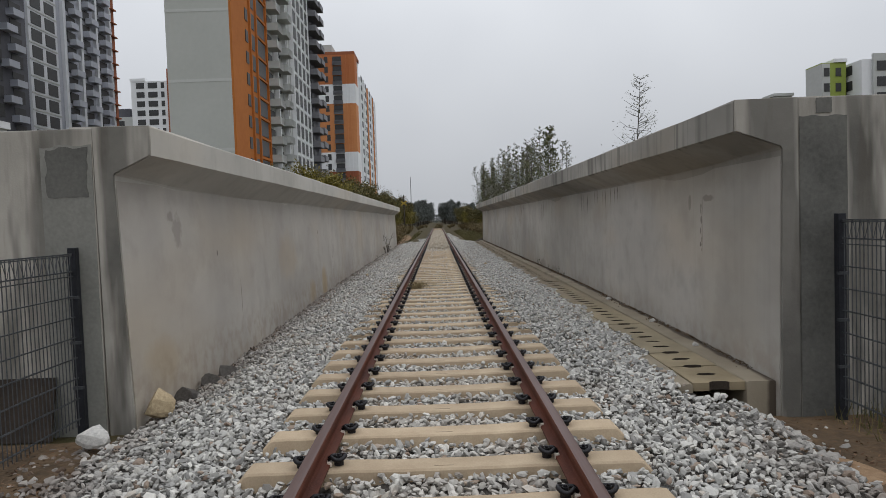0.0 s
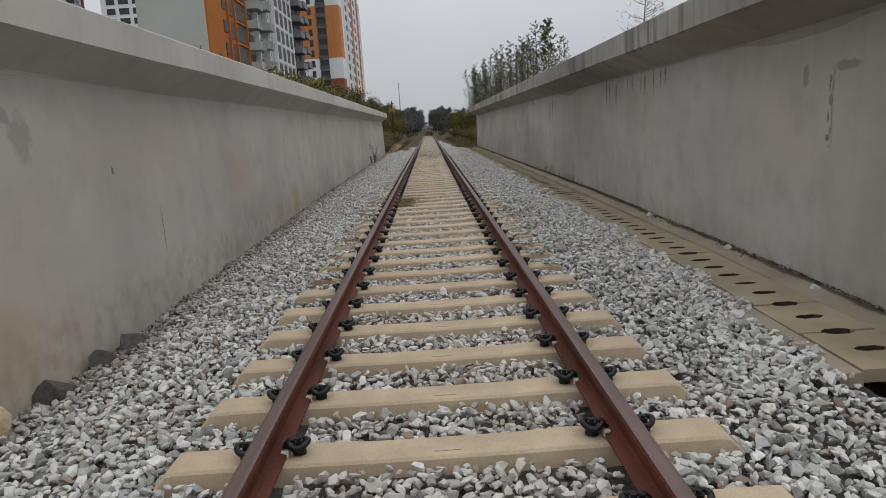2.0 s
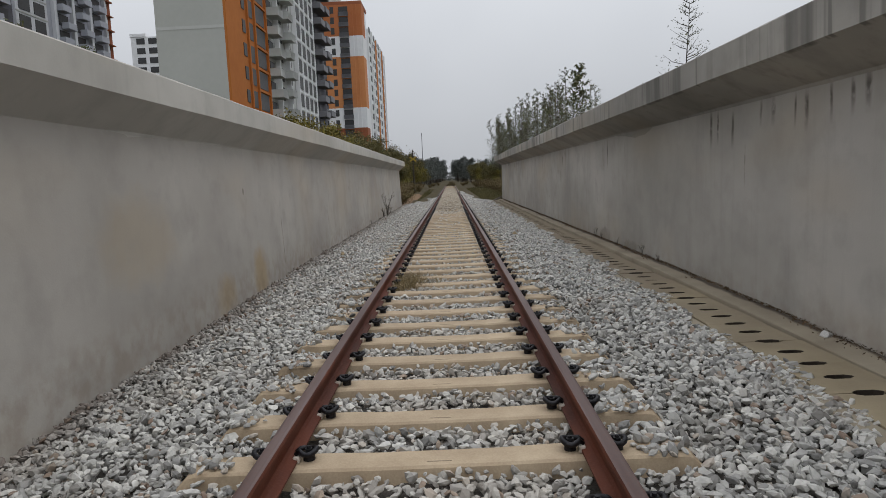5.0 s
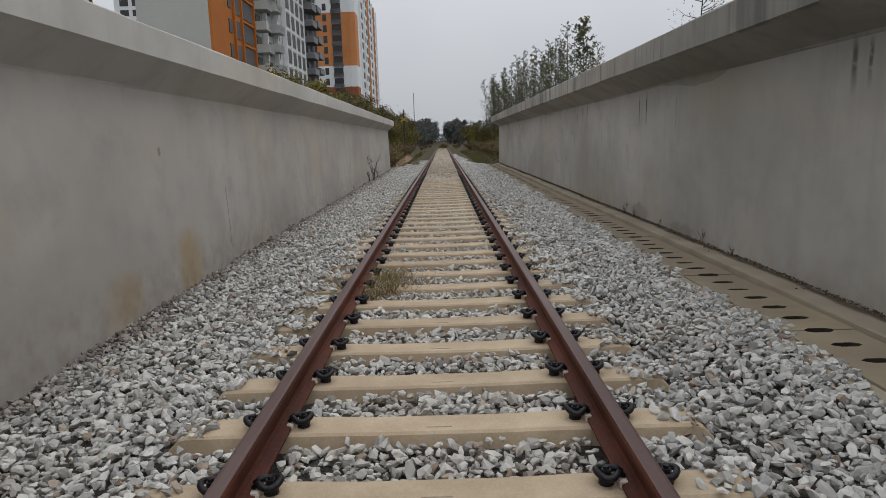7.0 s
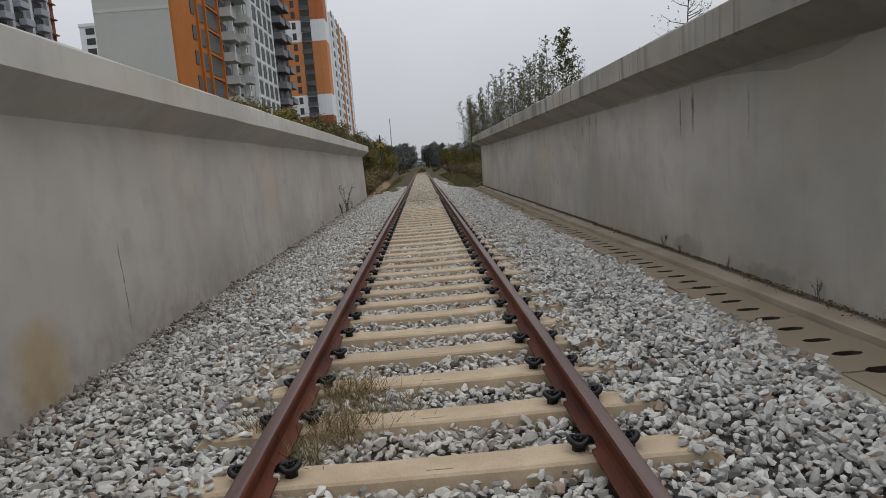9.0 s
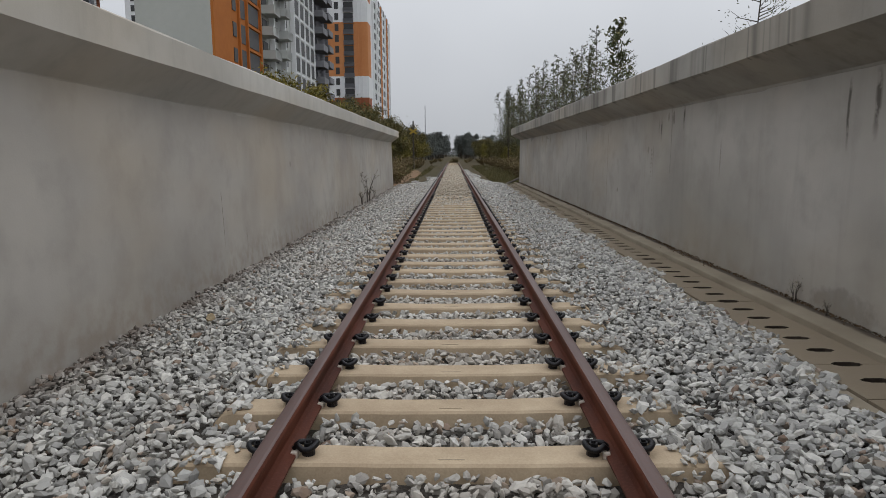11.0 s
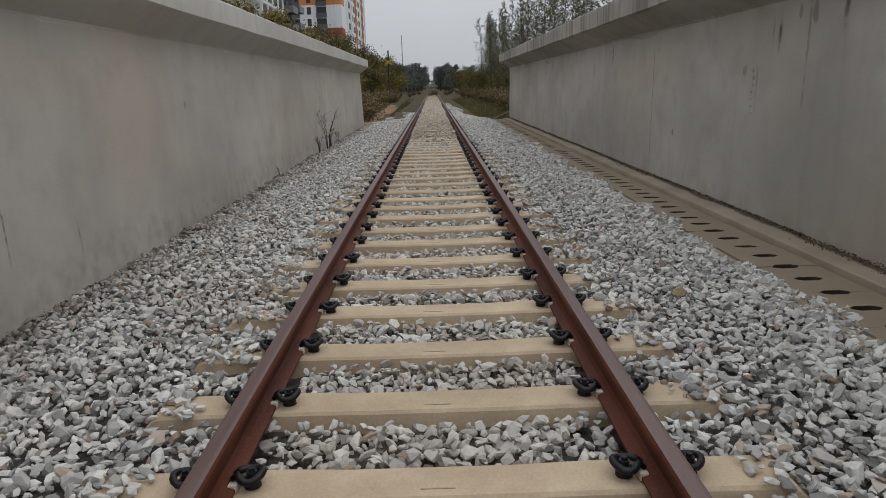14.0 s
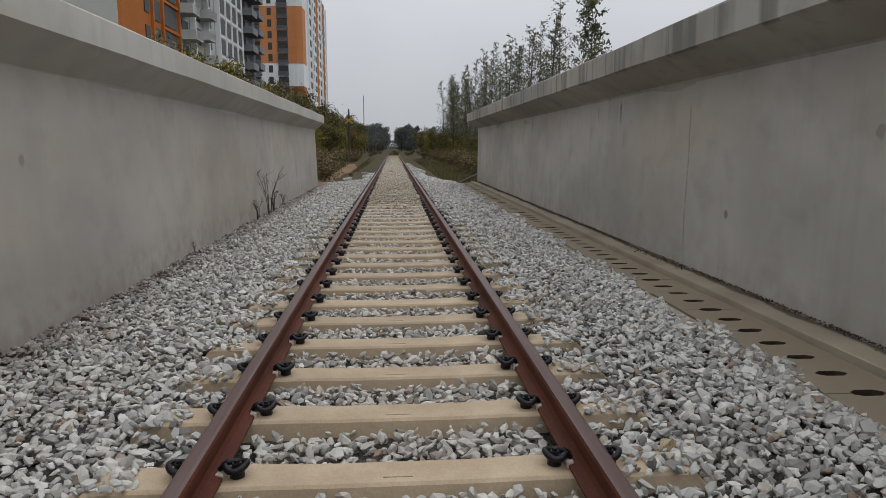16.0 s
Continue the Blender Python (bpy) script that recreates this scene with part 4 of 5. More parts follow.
bm = bmesh.new()
bmesh.ops.create_circle(bm, cap_ends=True, segments=14, radius=1.0)
for v in bm.verts:
    v.co *= 1 + 0.3 * noise.noise(v.co * 1.7)
    v.co.z = 0.0
ext = bmesh.ops.extrude_face_region(bm, geom=bm.faces[:])
for v in [g for g in ext["geom"] if isinstance(g, bmesh.types.BMVert)]:
    v.co.z += 1.0
bmesh.ops.recalc_face_normals(bm, faces=bm.faces[:])
slab = part("broken_slab", bm, plain("ochre_slab", (0.20, 0.12, 0.065), (0.34, 0.23, 0.14), 4, 30))
slab.matrix_basis = pose(2.8, 5.45, -0.385, 3, -4, 30) @ Matrix.Diagonal((0.16, 0.24, 0.06, 1))
tagged(slab, "ochre broken slab half sunk in the earth", "broken slab")


# ---- plants ----
def grown(name, seed, height, spread, limbs, leaves, leaf, material, kind):
    """Meshes of one tree or shrub: (trunk with limbs, crown)."""
    rng = np.random.default_rng(seed)
    bm = bmesh.new()
    lean = rng.normal(0, 0.02, 2)
    stem = [(lean[0] * z * z / height + 0.05 * math.sin(z + seed), lean[1] * z * z / height, z) for z in np.linspace(-0.3, height * (0.97 if kind != "broad" else 0.7), 9)]
    r0 = {"sparse": 0.007, "broad": 0.02, "conifer": 0.014, "shrub": 0.012}[kind] * height
    tube(bm, stem, list(np.linspace(r0, r0 * 0.15, 9)), 6)
    clumps = []
    for i in range(limbs):
        t = (i + rng.uniform(0, 1)) / limbs
        if kind == "sparse":
            h0, ln, rise = (0.25 + 0.72 * t) * height, spread * (1.05 - 0.85 * t) * rng.uniform(0.6, 1.15), 0.55
        elif kind == "conifer":
            h0, ln, rise = (0.12 + 0.85 * t) * height, spread * (1.05 - t) * rng.uniform(0.7, 1.1), 0.05
        elif kind == "broad":
            h0, ln, rise = (0.2 + 0.48 * t) * height, spread * rng.uniform(0.55, 1.05) * (1.15 - 0.35 * t), 0.45
        else:
            h0, ln, rise = (0.02 + 0.4 * t) * height, spread * rng.uniform(0.5, 1.1), 0.75
        a = rng.uniform(0, math.tau)
        base = np.array([np.interp(h0, [p[2] for p in stem], [p[q] for p in stem]) for q in (0, 1)] + [h0])
        d = np.array([math.cos(a), math.sin(a), rise])
        tip = base + d * ln
        mid = (base + tip) / 2 + np.array([0, 0, -0.06 * ln]) + rng.normal(0, 0.05 * ln, 3)
        tube(bm, [base, mid, tip], [r0 * 0.32, r0 * 0.2, r0 * 0.07], 4)
        for s in (np.linspace(0.35, 1.05, 6) if kind != "broad" else np.linspace(0.5, 1.1, 5)):
            c = base + (mid - base) * min(1, s * 2) + (tip - mid) * max(0, s * 2 - 1)
            clumps.append((c, 0.3 * ln if kind in ("sparse", "shrub") else 0.34 * ln))
    trunk = finish("trunk", bm, M_BARK)
    idx = rng.integers(0, len(clumps), leaves)
    cs, ss = np.array([c for c, _ in clumps]), np.array([s for _, s in clumps])
    pts = cs[idx] + rng.normal(0, 1, (leaves, 3)) * ss[idx][:, None] * np.array([0.6, 0.6, 0.5])
    pts[:, 2] = np.clip(pts[:, 2], 0.05, None)
    v, f = quads(pts, leaf, rng)
    return trunk, mesh_from("crown", v, f, material)


def plant(name, meshes, m, label, category, group=""):
    ob = thing(name, m, label, category, group)
    part("trunk", meshes[0], None, ob)
    part("crown", meshes[1], None, ob)
    return ob


SPARSE = [grown("tree", 20 + i, 10.0, 1.6, 44, 760, 0.05, M_LEAF_SPARSE, "sparse") for i in range(5)]
THIN = grown("tree", 24, 10.0, 2.1, 64, 900, 0.036, M_LEAF_SPARSE, "sparse")
CONE = grown("tree", 33, 8.4, 1.75, 64, 2300, 0.062, M_LEAF_SPARSE, "sparse")
BROAD = [grown("tree", 40 + i, 6.5, 2.0, 18, 6800, 0.07, M_LEAF_BROAD, "broad") for i in range(4)]
YELLOW = [grown("tree", 50 + i, 5.5, 1.5, 18, 6800, 0.055, M_LEAF_YELLOW, "broad") for i in range(2)]
CONIFER = [grown("tree", 60 + i, 13.0, 2.3, 24, 5000, 0.12, M_LEAF_HAZED, "broad") for i in range(3)]
SHRUB = [grown("shrub", 70 + i, 1.6, 0.9, 16, 2600, 0.042, M_LEAF_BROWN, "shrub") for i in range(3)]
SHRUB_G = [grown("shrub", 80 + i, 1.6, 0.9, 16, 2600, 0.042, M_LEAF_BROAD, "shrub") for i in range(2)]


def sized(x, y, s, rng, z=-0.35, tall=1.0):
    return pose(x, y, z, 0, 0, rng.uniform(0, 360)) @ Matrix.Diagonal((s, s, s * tall, 1))


def put_plant(name, meshes, m, label, category, group=""):
    """Places a plant; its size goes onto the parts' scale through the thing."""
    ob = plant(name, meshes, m, label, category, group)
    return ob


def build_plants():
    rng = np.random.default_rng(21)
    lab = "slender half-bare tree with small dark leaves"
    # row of slender trees beyond the right wall
    put_plant("tree", CONE, sized(8.4, 50.2, 1.0, rng), "slender conical tree with dull green leaves", "tree", "row of slender trees")
    y = 52.5
    while y < 125:
        put_plant("tree", SPARSE[int(rng.integers(5))], sized(8.3 + rng.normal(0, 0.6), y, rng.uniform(0.74, 0.93) * (1 + 0.004 * (y - 52)), rng), lab, "tree", "row of slender trees")
        y += rng.uniform(1.1, 2.4)
    y = 60.0
    while y < 125:
        put_plant("tree", SPARSE[int(rng.integers(5))], sized(10.8 + rng.normal(0, 0.6), y, rng.uniform(0.82, 1.0), rng), lab, "tree", "row of slender trees")
        y += rng.uniform(2, 4)
    put_plant("tree", THIN, sized(13.6, 46.5, 1.12, rng), "tall slender half-bare tree behind the wall", "tree")
    # leafy trees along the left side
    for i, (x, y, s, kind) in enumerate(((-10.0, 57.5, 1.32, 2), (-10.9, 65, 0.85, 0), (-10.4, 70, 1.15, 2), (-9.6, 75, 1.05, 0), (-10.6, 79, 1.15, 0), (-9.6, 84, 1.05, 0), (-10.4, 90, 1.1, 0), (-9.2, 96, 1.0, 0), (-10.2, 103, 1.1, 0), (-9.0, 110, 1.0, 0), (-9.8, 119, 1.1, 0), (-8.6, 128, 1.05, 0),
                                          (-8.0, 138, 1.0, 0), (-13, 72, 1.15, 0), (-14, 95, 1.3, 0), (-13, 118, 1.3, 0), (-7.0, 74, 0.66, 2), (-7.6, 84, 0.7, 2), (-6.6, 93, 0.7, 0), (-7.0, 104, 0.8, 2), (-7.2, 115, 0.85, 0), (-6.4, 126, 0.85, 2), (-6.6, 140, 0.9, 0), (-6.2, 150, 0.9, 2))):
        meshes = BROAD[i % 4] if kind == 0 else YELLOW[i % 2]
        put_plant("tree", meshes, sized(x, y, s * 1.15, rng), "bushy green tree turning yellow" if kind == 0 else "small tree with yellow autumn leaves", "tree", "trees left of the track")
    # leafy trees on the right, under and behind the slender ones
    for i, y in enumerate(range(78, 170, 6)):
        x = 6.9 + 0.9 * math.sin(y)
        put_plant("tree", (BROAD + YELLOW)[i % 6], sized(x, y, 0.45 + 0.0055 * (y - 78), rng), "low bushy tree in autumn green", "tree", "trees right of the track")
    for i, (x, y) in enumerate(((-3.6, 53), (-4.6, 55), (-5.6, 52), (-4.2, 60), (-5.4, 63), (-6.8, 57), (-4.4, 68), (-6.0, 72), (-4.6, 77), (-5.0, 86), (-4.5, 95), (-5.2, 104),
                                (4.6, 54), (5.6, 57), (4.4, 62), (5.4, 66), (4.5, 72), (5.8, 77), (4.6, 84), (5.2, 92), (4.8, 101), (6.8, 52), (6.4, 61), (4.4, 112), (-4.6, 114), (-5.2, 49.5), (-6.6, 50.5), (-4.0, 57), (-5.2, 66), (-5.6, 81), (-5.0, 91), (-5.6, 99), (5.0, 50.5), (6.0, 54.5), (5.2, 60), (5.6, 70), (5.0, 80), (5.4, 88), (5.6, 97), (5.0, 107))):
        put_plant("shrub", (SHRUB + SHRUB_G)[i % 5] if i % 4 == 1 else SHRUB[i % 3], sized(x + rng.normal(0, 0.3), y, rng.uniform(0.7, 1.15), rng), "low brown scrub bush on the verge", "shrub", "scrub on the verges")
    for i in range(16):
        put_plant("shrub", SHRUB[i % 3], sized(rng.uniform(-6, 6), 127 + i * 3.2 + rng.uniform(-1, 1), rng.uniform(0.35, 0.7), rng), "low brown scrub bush on the verge", "shrub", "scrub on the verges")
    # trees lining the track far ahead, leaves paled with painted haze
    for i in range(34):
        y = 165 + i * 6 + rng.uniform(-2, 2)
        for side in (-1, 1):
            if i % 2 and side > 0 and i < 6:
                continue
            put_plant("tree", CONIFER[int(rng.integers(3))], sized(side * (6.2 - 0.012 * (y - 165) + rng.uniform(0, 2.6)), y, rng.uniform(0.5, 0.72), rng), "dull tree beside the far track, haze painted into its leaves", "tree", "trees along the far track")
    for i in range(30):
        y = 255 + i * 7 + rng.uniform(-3, 3)
        for side in (-1, 1):
            put_plant("tree", CONIFER[int(rng.integers(3))], sized(side * (3.4 + rng.uniform(0, 5)) - 0.6, y, rng.uniform(0.75, 1.1), rng), "dull tree beside the far track, haze painted into its leaves", "tree", "trees along the far track")
    # far woods
    pts = []
    for i in range(260):
        y = rng.uniform(150, 420)
        x = rng.choice((-1, 1)) * rng.uniform(9, 60) + 0.0
        h = rng.uniform(5, 9)
        k = 380
        pts.append(np.stack([x + rng.normal(0, 1.7, k), y + rng.normal(0, 1.7, k), -0.3 + h * rng.beta(1.6, 1.4, k)], -1))
    v, f = quads(np.concatenate(pts), 0.24, rng)
    tagged(new("far_woods", mesh_from("far_woods", v, f, M_LEAF_HAZED)), "woods in the distance, haze painted into the leaves", "woods", kind="stuff")
    # a closing belt of trees where the line runs out of sight
    pts = []
    for i in range(60):
        x, y, h = rng.uniform(-60, 60), rng.uniform(430, 470), rng.uniform(3, 6)
        k = 120
        pts.append(np.stack([x + rng.normal(0, 2.2, k), y + rng.normal(0, 2, k), -0.3 + h * rng.beta(1.5, 1.4, k)], -1))
    v, f = quads(np.concatenate(pts), 0.4, rng)
    tagged(new("far_tree_belt", mesh_from("far_tree_belt", v, f, M_LEAF_HAZED)), "belt of trees at the end of the view", "woods", kind="stuff")
    # grass on the verges
    n = 52000
    gy = 46.8 + 70 * rng.beta(1, 2.4, n)
    gx = rng.choice((-1, 1), n) * (2.35 + 6 * rng.beta(1.1, 1.8, n))
    keep = (noise_field(gx, gy) > -0.25)
    path = (gx < 0) & (np.abs(gx + 2.9 + 0.015 * (gy - 47)) < 0.55)
    gx, gy = gx[keep & ~path], gy[keep & ~path]
    n = len(gx)
    h = rng.uniform(0.08, 0.32, n) * np.clip(0.5 + (np.abs(gx) - 2.3) * 0.4, 0.5, 1.5)
    a = rng.uniform(0, math.tau, n)
    w = 0.012 + 0.01 * rng.random(n)
    bx, by = np.cos(a) * w, np.sin(a) * w
    lx, ly = rng.normal(0, 0.35, n) * h, rng.normal(0, 0.35, n) * h
    z0 = np.full(n, -0.38)
    h = h + 0.12
    v = np.stack([np.stack([gx - bx, gy - by, z0], -1), np.stack([gx + bx, gy + by, z0], -1), np.stack([gx + lx, gy + ly, z0 + h], -1)], 1).reshape(-1, 3)
    tagged(new("verge_grass", mesh_from("verge_grass", v, np.arange(3 * n).reshape(-1, 3), M_GRASS)), "dry autumn grass on the verges", "grass", kind="stuff")
    # grass by the right fence
    n = 1100
    gx, gy = rng.uniform(3.3, 4.6, n), rng.uniform(3.5, 6.72, n)
    h = rng.uniform(0.03, 0.14, n)
    a = rng.uniform(0, math.tau, n)
    v = np.stack([np.stack([gx - np.cos(a) * 0.006, gy - np.sin(a) * 0.006, -0.36 + 0 * h], -1), np.stack([gx + np.cos(a) * 0.006, gy + np.sin(a) * 0.006, -0.36 + 0 * h], -1), np.stack([gx + rng.normal(0, 0.06, n), gy + rng.normal(0, 0.06, n), -0.28 + h], -1)], 1).reshape(-1, 3)
    tagged(new("fence_grass", mesh_from("fence_grass", v, np.arange(3 * n).reshape(-1, 3), M_GRASS)), "thin grass on the earth beside the fence", "grass", kind="stuff")
    # dead grass between the rails
    spots = ((-0.50, 15.88, 0.10, 420, 0.12), (-0.50, 16.45, 0.10, 360, 0.12), (-0.62, 15.55, 0.06, 120, 0.12), (-0.3, 16.15, 0.14, 220, 0.08), (-0.88, 15.95, 0.05, 110, 0.15), (0.05, 42.2, 0.4, 260, 0.09), (-0.2, 41.2, 0.3, 160, 0.08))
    vs = []
    for x, y, r, k, h in spots:
        px, py = x + rng.normal(0, r, k), y + rng.normal(0, r, k)
        hh = h * rng.uniform(0.4, 1.3, k)
        a = rng.uniform(0, math.tau, k)
        dx, dy = np.cos(a) * 0.003, np.sin(a) * 0.003
        b = np.full(k, -0.02)
        vs.append(np.stack([np.stack([px - dx, py - dy, b], -1), np.stack([px + dx, py + dy, b], -1), np.stack([px + rng.normal(0, 0.7, k) * hh, py + rng.normal(0, 0.7, k) * hh, b + hh], -1)], 1).reshape(-1, 3))
    v = np.concatenate(vs)
    tagged(new("dead_grass", mesh_from("dead_grass", v, np.arange(len(v)).reshape(-1, 3), M_DRY)), "withered brown grass between the rails", "grass", kind="stuff")
    # twiggy weeds at the left wall's foot
    for x, y, h in ((-2.60, 35.6, 0.95), (-2.66, 36.4, 0.45), (-2.66, 34.7, 0.4), (-2.66, 37.8, 0.3), (-2.68, 30.5, 0.15),
                    (2.92, 20.6, 0.2), (2.93, 20.1, 0.12), (2.93, 18.9, 0.13), (2.93, 17.4, 0.16), (2.93, 16.6, 0.12)):
        weed = thing("weed", pose(x, y, float(bed_level(np.array(x), np.array(y))) if x < 0 else drain_level(y) + float(strip_lift(y))), "bare twiggy weed growing at the wall's foot", "weed")
        bm = bmesh.new()
        pts = []
        thick = min(1.0, h * 2.2)
        for i in range(7):
            a, s = rng.uniform(0, math.tau), rng.uniform(0.5, 1.0)
            b = (0.02 * math.cos(a), 0.02 * math.sin(a), -0.05)
            t = (0.28 * h * s * math.cos(a), 0.28 * h * s * math.sin(a), h * s)
            mid = (t[0] * 0.3, t[1] * 0.3, h * s * 0.5)
            tube(bm, [b, mid, t], [0.008 * thick, 0.006 * thick, 0.002 * thick], 4)
            for q in range(5):
                f0 = rng.uniform(0.35, 0.95)
                p = tuple(m_ + (e - m_) * f0 for m_, e in zip(mid, t))
                e = (p[0] + rng.normal(0, 0.09) * h, p[1] + rng.normal(0, 0.09) * h, p[2] + 0.1 * h)
                tube(bm, [p, e], [0.004 * thick, 0.001 * thick], 3)
                pts.append(e)
        part("stem", bm, M_BARK, weed)
        c = np.repeat(np.array(pts), 2, 0) + rng.normal(0, 0.02, (len(pts) * 2, 3))
        v, f = quads(c, 0.011 * thick ** 1.3, rng)
        part("foliage", mesh_from("foliage", v, f, M_LEAF_BROWN), None, weed)
    # a few tufts growing on top of the left wall
    for y in (11.6, 12.4):
        c = np.array([LIP_L - 0.12, y, TOP]) + np.abs(rng.normal(0, 1, (60, 3))) * np.array([0.04, 0.12, 0.025])
        v, f = quads(c, 0.011, rng)
        tagged(new("moss_tuft", mesh_from("moss_tuft", v, f, M_LEAF_SPARSE)), "small dark tuft growing on the coping", "plant", kind="stuff")


def noise_field(x, y):
    return np.sin(x * 1.3 + y * 0.37) * np.cos(y * 0.53 - x * 0.4) + 0.4 * np.sin(x * 3.1 + y * 1.7)


build_plants()

# ---- dirt path on the left verge, litter of poles on the right ----
bm = bmesh.new()
prev = None
for i in range(26):
    y = 46.6 + i * 2.2
    x = -2.9 - 0.03 * (y - 47) + 0.25 * math.sin(y * 0.2)
    w = 0.62 + 0.16 * math.sin(y) + 0.12 * math.sin(2.7 * y)
    row = [bm.verts.new((x - w, y, -0.30)), bm.verts.new((x, y, -0.27)), bm.verts.new((x + w, y, -0.30))]
    if prev:
        for j in range(2):
            bm.faces.new((prev[j], prev[j + 1], row[j + 1], row[j]))
    prev = row
tagged(part("dirt_path", bm, plain("path_earth", (0.13, 0.077, 0.04), (0.25, 0.15, 0.078), 1.0, 12, bump=0.5, dist=0.03)), "reddish trodden dirt path on the verge", "path", kind="structure")
bm = bmesh.new()
tube(bm, [(2.4, 48.0, -0.2), (3.4, 49.2, 0.15), (4.2, 50.2, 0.5)], [0.05, 0.05, 0.04], 7)
tagged(part("fallen_pole", bm, M_BARK), "thin fallen pole leaning in the grass", "pole")

# mast far off, and a crossing sign with yellow boards
bm = bmesh.new()
tube(bm, [(-7.9, 209, -0.4), (-7.9, 209, 15.0)], [0.16, 0.09], 8)
tagged(part("mast", bm, plain("mast_grey", (0.25, 0.26, 0.28), (0.35, 0.36, 0.38), 1, 5)), "tall thin grey mast in the distance", "mast")
sign = thing("crossing_sign", pose(-4.25, 88, -0.3), "crossing sign with yellow boards on a dark post", "sign")
bm = bmesh.new()
tube(bm, [(0, 0, -0.2), (0, 0, 5.2)], [0.09, 0.07], 8)
part("post", bm, M_BARK, sign)
M_YEL = plain("sign_yellow", (0.30, 0.21, 0.03), (0.42, 0.30, 0.05), 2, 20, 0.6)
for a in (35, -35):
    b = part("board", boxed(-0.45, 0.45, -0.02, 0.02, -0.09, 0.09, bevel=0.01), M_YEL, sign, "yellow board")
    b.matrix_basis = pose(0, -0.12 if a > 0 else -0.17, 4.1, 0, a, 0)

# ---- buildings ----
M_GLASS = plain("dark_window", (0.008, 0.009, 0.011), (0.022, 0.025, 0.03), 0.4, 3, 0.15, bump=0.02)
M_GLASS.node_tree.nodes["Principled BSDF"].inputs["Specular IOR Level"].default_value = 0.04
M_FRAME = plain("window_frame", (0.035, 0.035, 0.036), (0.06, 0.06, 0.062), 2, 20, 0.5)
M_SAGE = plain("sage_render", (0.40, 0.41, 0.38), (0.45, 0.46, 0.43), 0.12, 1.5, bump=0.05)
M_LINE = plain("pale_band", (0.45, 0.46, 0.435), (0.50, 0.51, 0.485), 0.5, 3, bump=0.05)
M_ORANGE = plain("orange_render", (0.36, 0.115, 0.022), (0.44, 0.15, 0.03), 0.15, 1.5, bump=0.05)
M_PEACH = plain("light_orange_render", (0.50, 0.20, 0.075), (0.58, 0.25, 0.10), 0.15, 1.5, bump=0.05)
M_BRICK = plain("red_render", (0.26, 0.085, 0.04), (0.32, 0.11, 0.055), 0.15, 1.5, bump=0.05)
M_GREYR = plain("grey_render", (0.42, 0.43, 0.415), (0.50, 0.51, 0.495), 0.15, 1.5, bump=0.05)
M_WHITER = plain("white_render", (0.68, 0.69, 0.70), (0.77, 0.78, 0.79), 0.15, 1.5, bump=0.05)
M_PALEGREY = plain("pale_grey_render", (0.58, 0.59, 0.62), (0.67, 0.68, 0.71), 0.15, 1.5, bump=0.05)
M_DARKR = plain("dark_render", (0.085, 0.085, 0.10), (0.13, 0.13, 0.145), 0.15, 1.5, bump=0.05)
M_DARKBAL = plain("dark_parapet", (0.15, 0.152, 0.165), (0.22, 0.222, 0.235), 0.15, 1.5, bump=0.05)
M_BLUEGREY = plain("blue_grey_render", (0.36, 0.375, 0.425), (0.44, 0.455, 0.505), 0.15, 1.5, bump=0.05)
M_RUST = plain("rust_orange_render", (0.40, 0.135, 0.05), (0.47, 0.17, 0.065), 0.15, 1.5, bump=0.05)
M_GREEN = plain("green_render", (0.24, 0.30, 0.06), (0.31, 0.37, 0.09), 0.15, 1.5, bump=0.05)


def window_meshes(w, h):
    """Frame and pane, standing on y = 0 and facing -y."""
    bm = boxed(-w / 2, w / 2, -0.10, 0.02, 0, h)
    front = min(bm.faces, key=lambda f: f.calc_center_median().y)
    bmesh.ops.inset_region(bm, faces=[front], thickness=0.09, depth=-0.06)
    box(bm, -0.035, 0.035, -0.075, -0.03, 0.09, h - 0.09)
    box(bm, -w / 2 + 0.09, w / 2 - 0.09, -0.072, -0.03, h * 0.32, h * 0.32 + 0.06)
    return finish("window", bm, M_FRAME), finish("pane", boxed(-w / 2 + 0.09, w / 2 - 0.09, -0.055, -0.02, 0.09, h - 0.09), M_GLASS)


def balcony_mesh(w, d, mat_slab):
    """A slab with a solid parapet round it, open above."""
    bm = boxed(-w / 2, w / 2, -d, 0, -0.15, 1.05)
    top = max(bm.faces, key=lambda f: f.calc_center_median().z)
    bmesh.ops.inset_region(bm, faces=[top], thickness=0.1, depth=0)
    top = max((f for f in bm.faces if abs(f.normal.z) > 0.9 and f.calc_center_median().z > 1), key=lambda f: f.calc_area())
    for v in top.verts:
        v.co.z = 0.0
    return finish("balcony", bm, mat_slab)


WIN = {}


def window_at(house, w, h, m):
    if (w, h) not in WIN:
        WIN[w, h] = window_meshes(w, h)
    a, b = WIN[w, h]
    ob = part("window", a, None, house)
    ob.matrix_basis = m
    part("pane", b, None, ob)


BAL = {}


def balcony_at(house, w, d, mat, m):
    if (w, d, mat.name) not in BAL:
        BAL[w, d, mat.name] = balcony_mesh(w, d, mat)
    ob = part("balcony", BAL[w, d, mat.name], None, house)
    ob.matrix_basis = m


EAST = 90
STOREY = 3.1


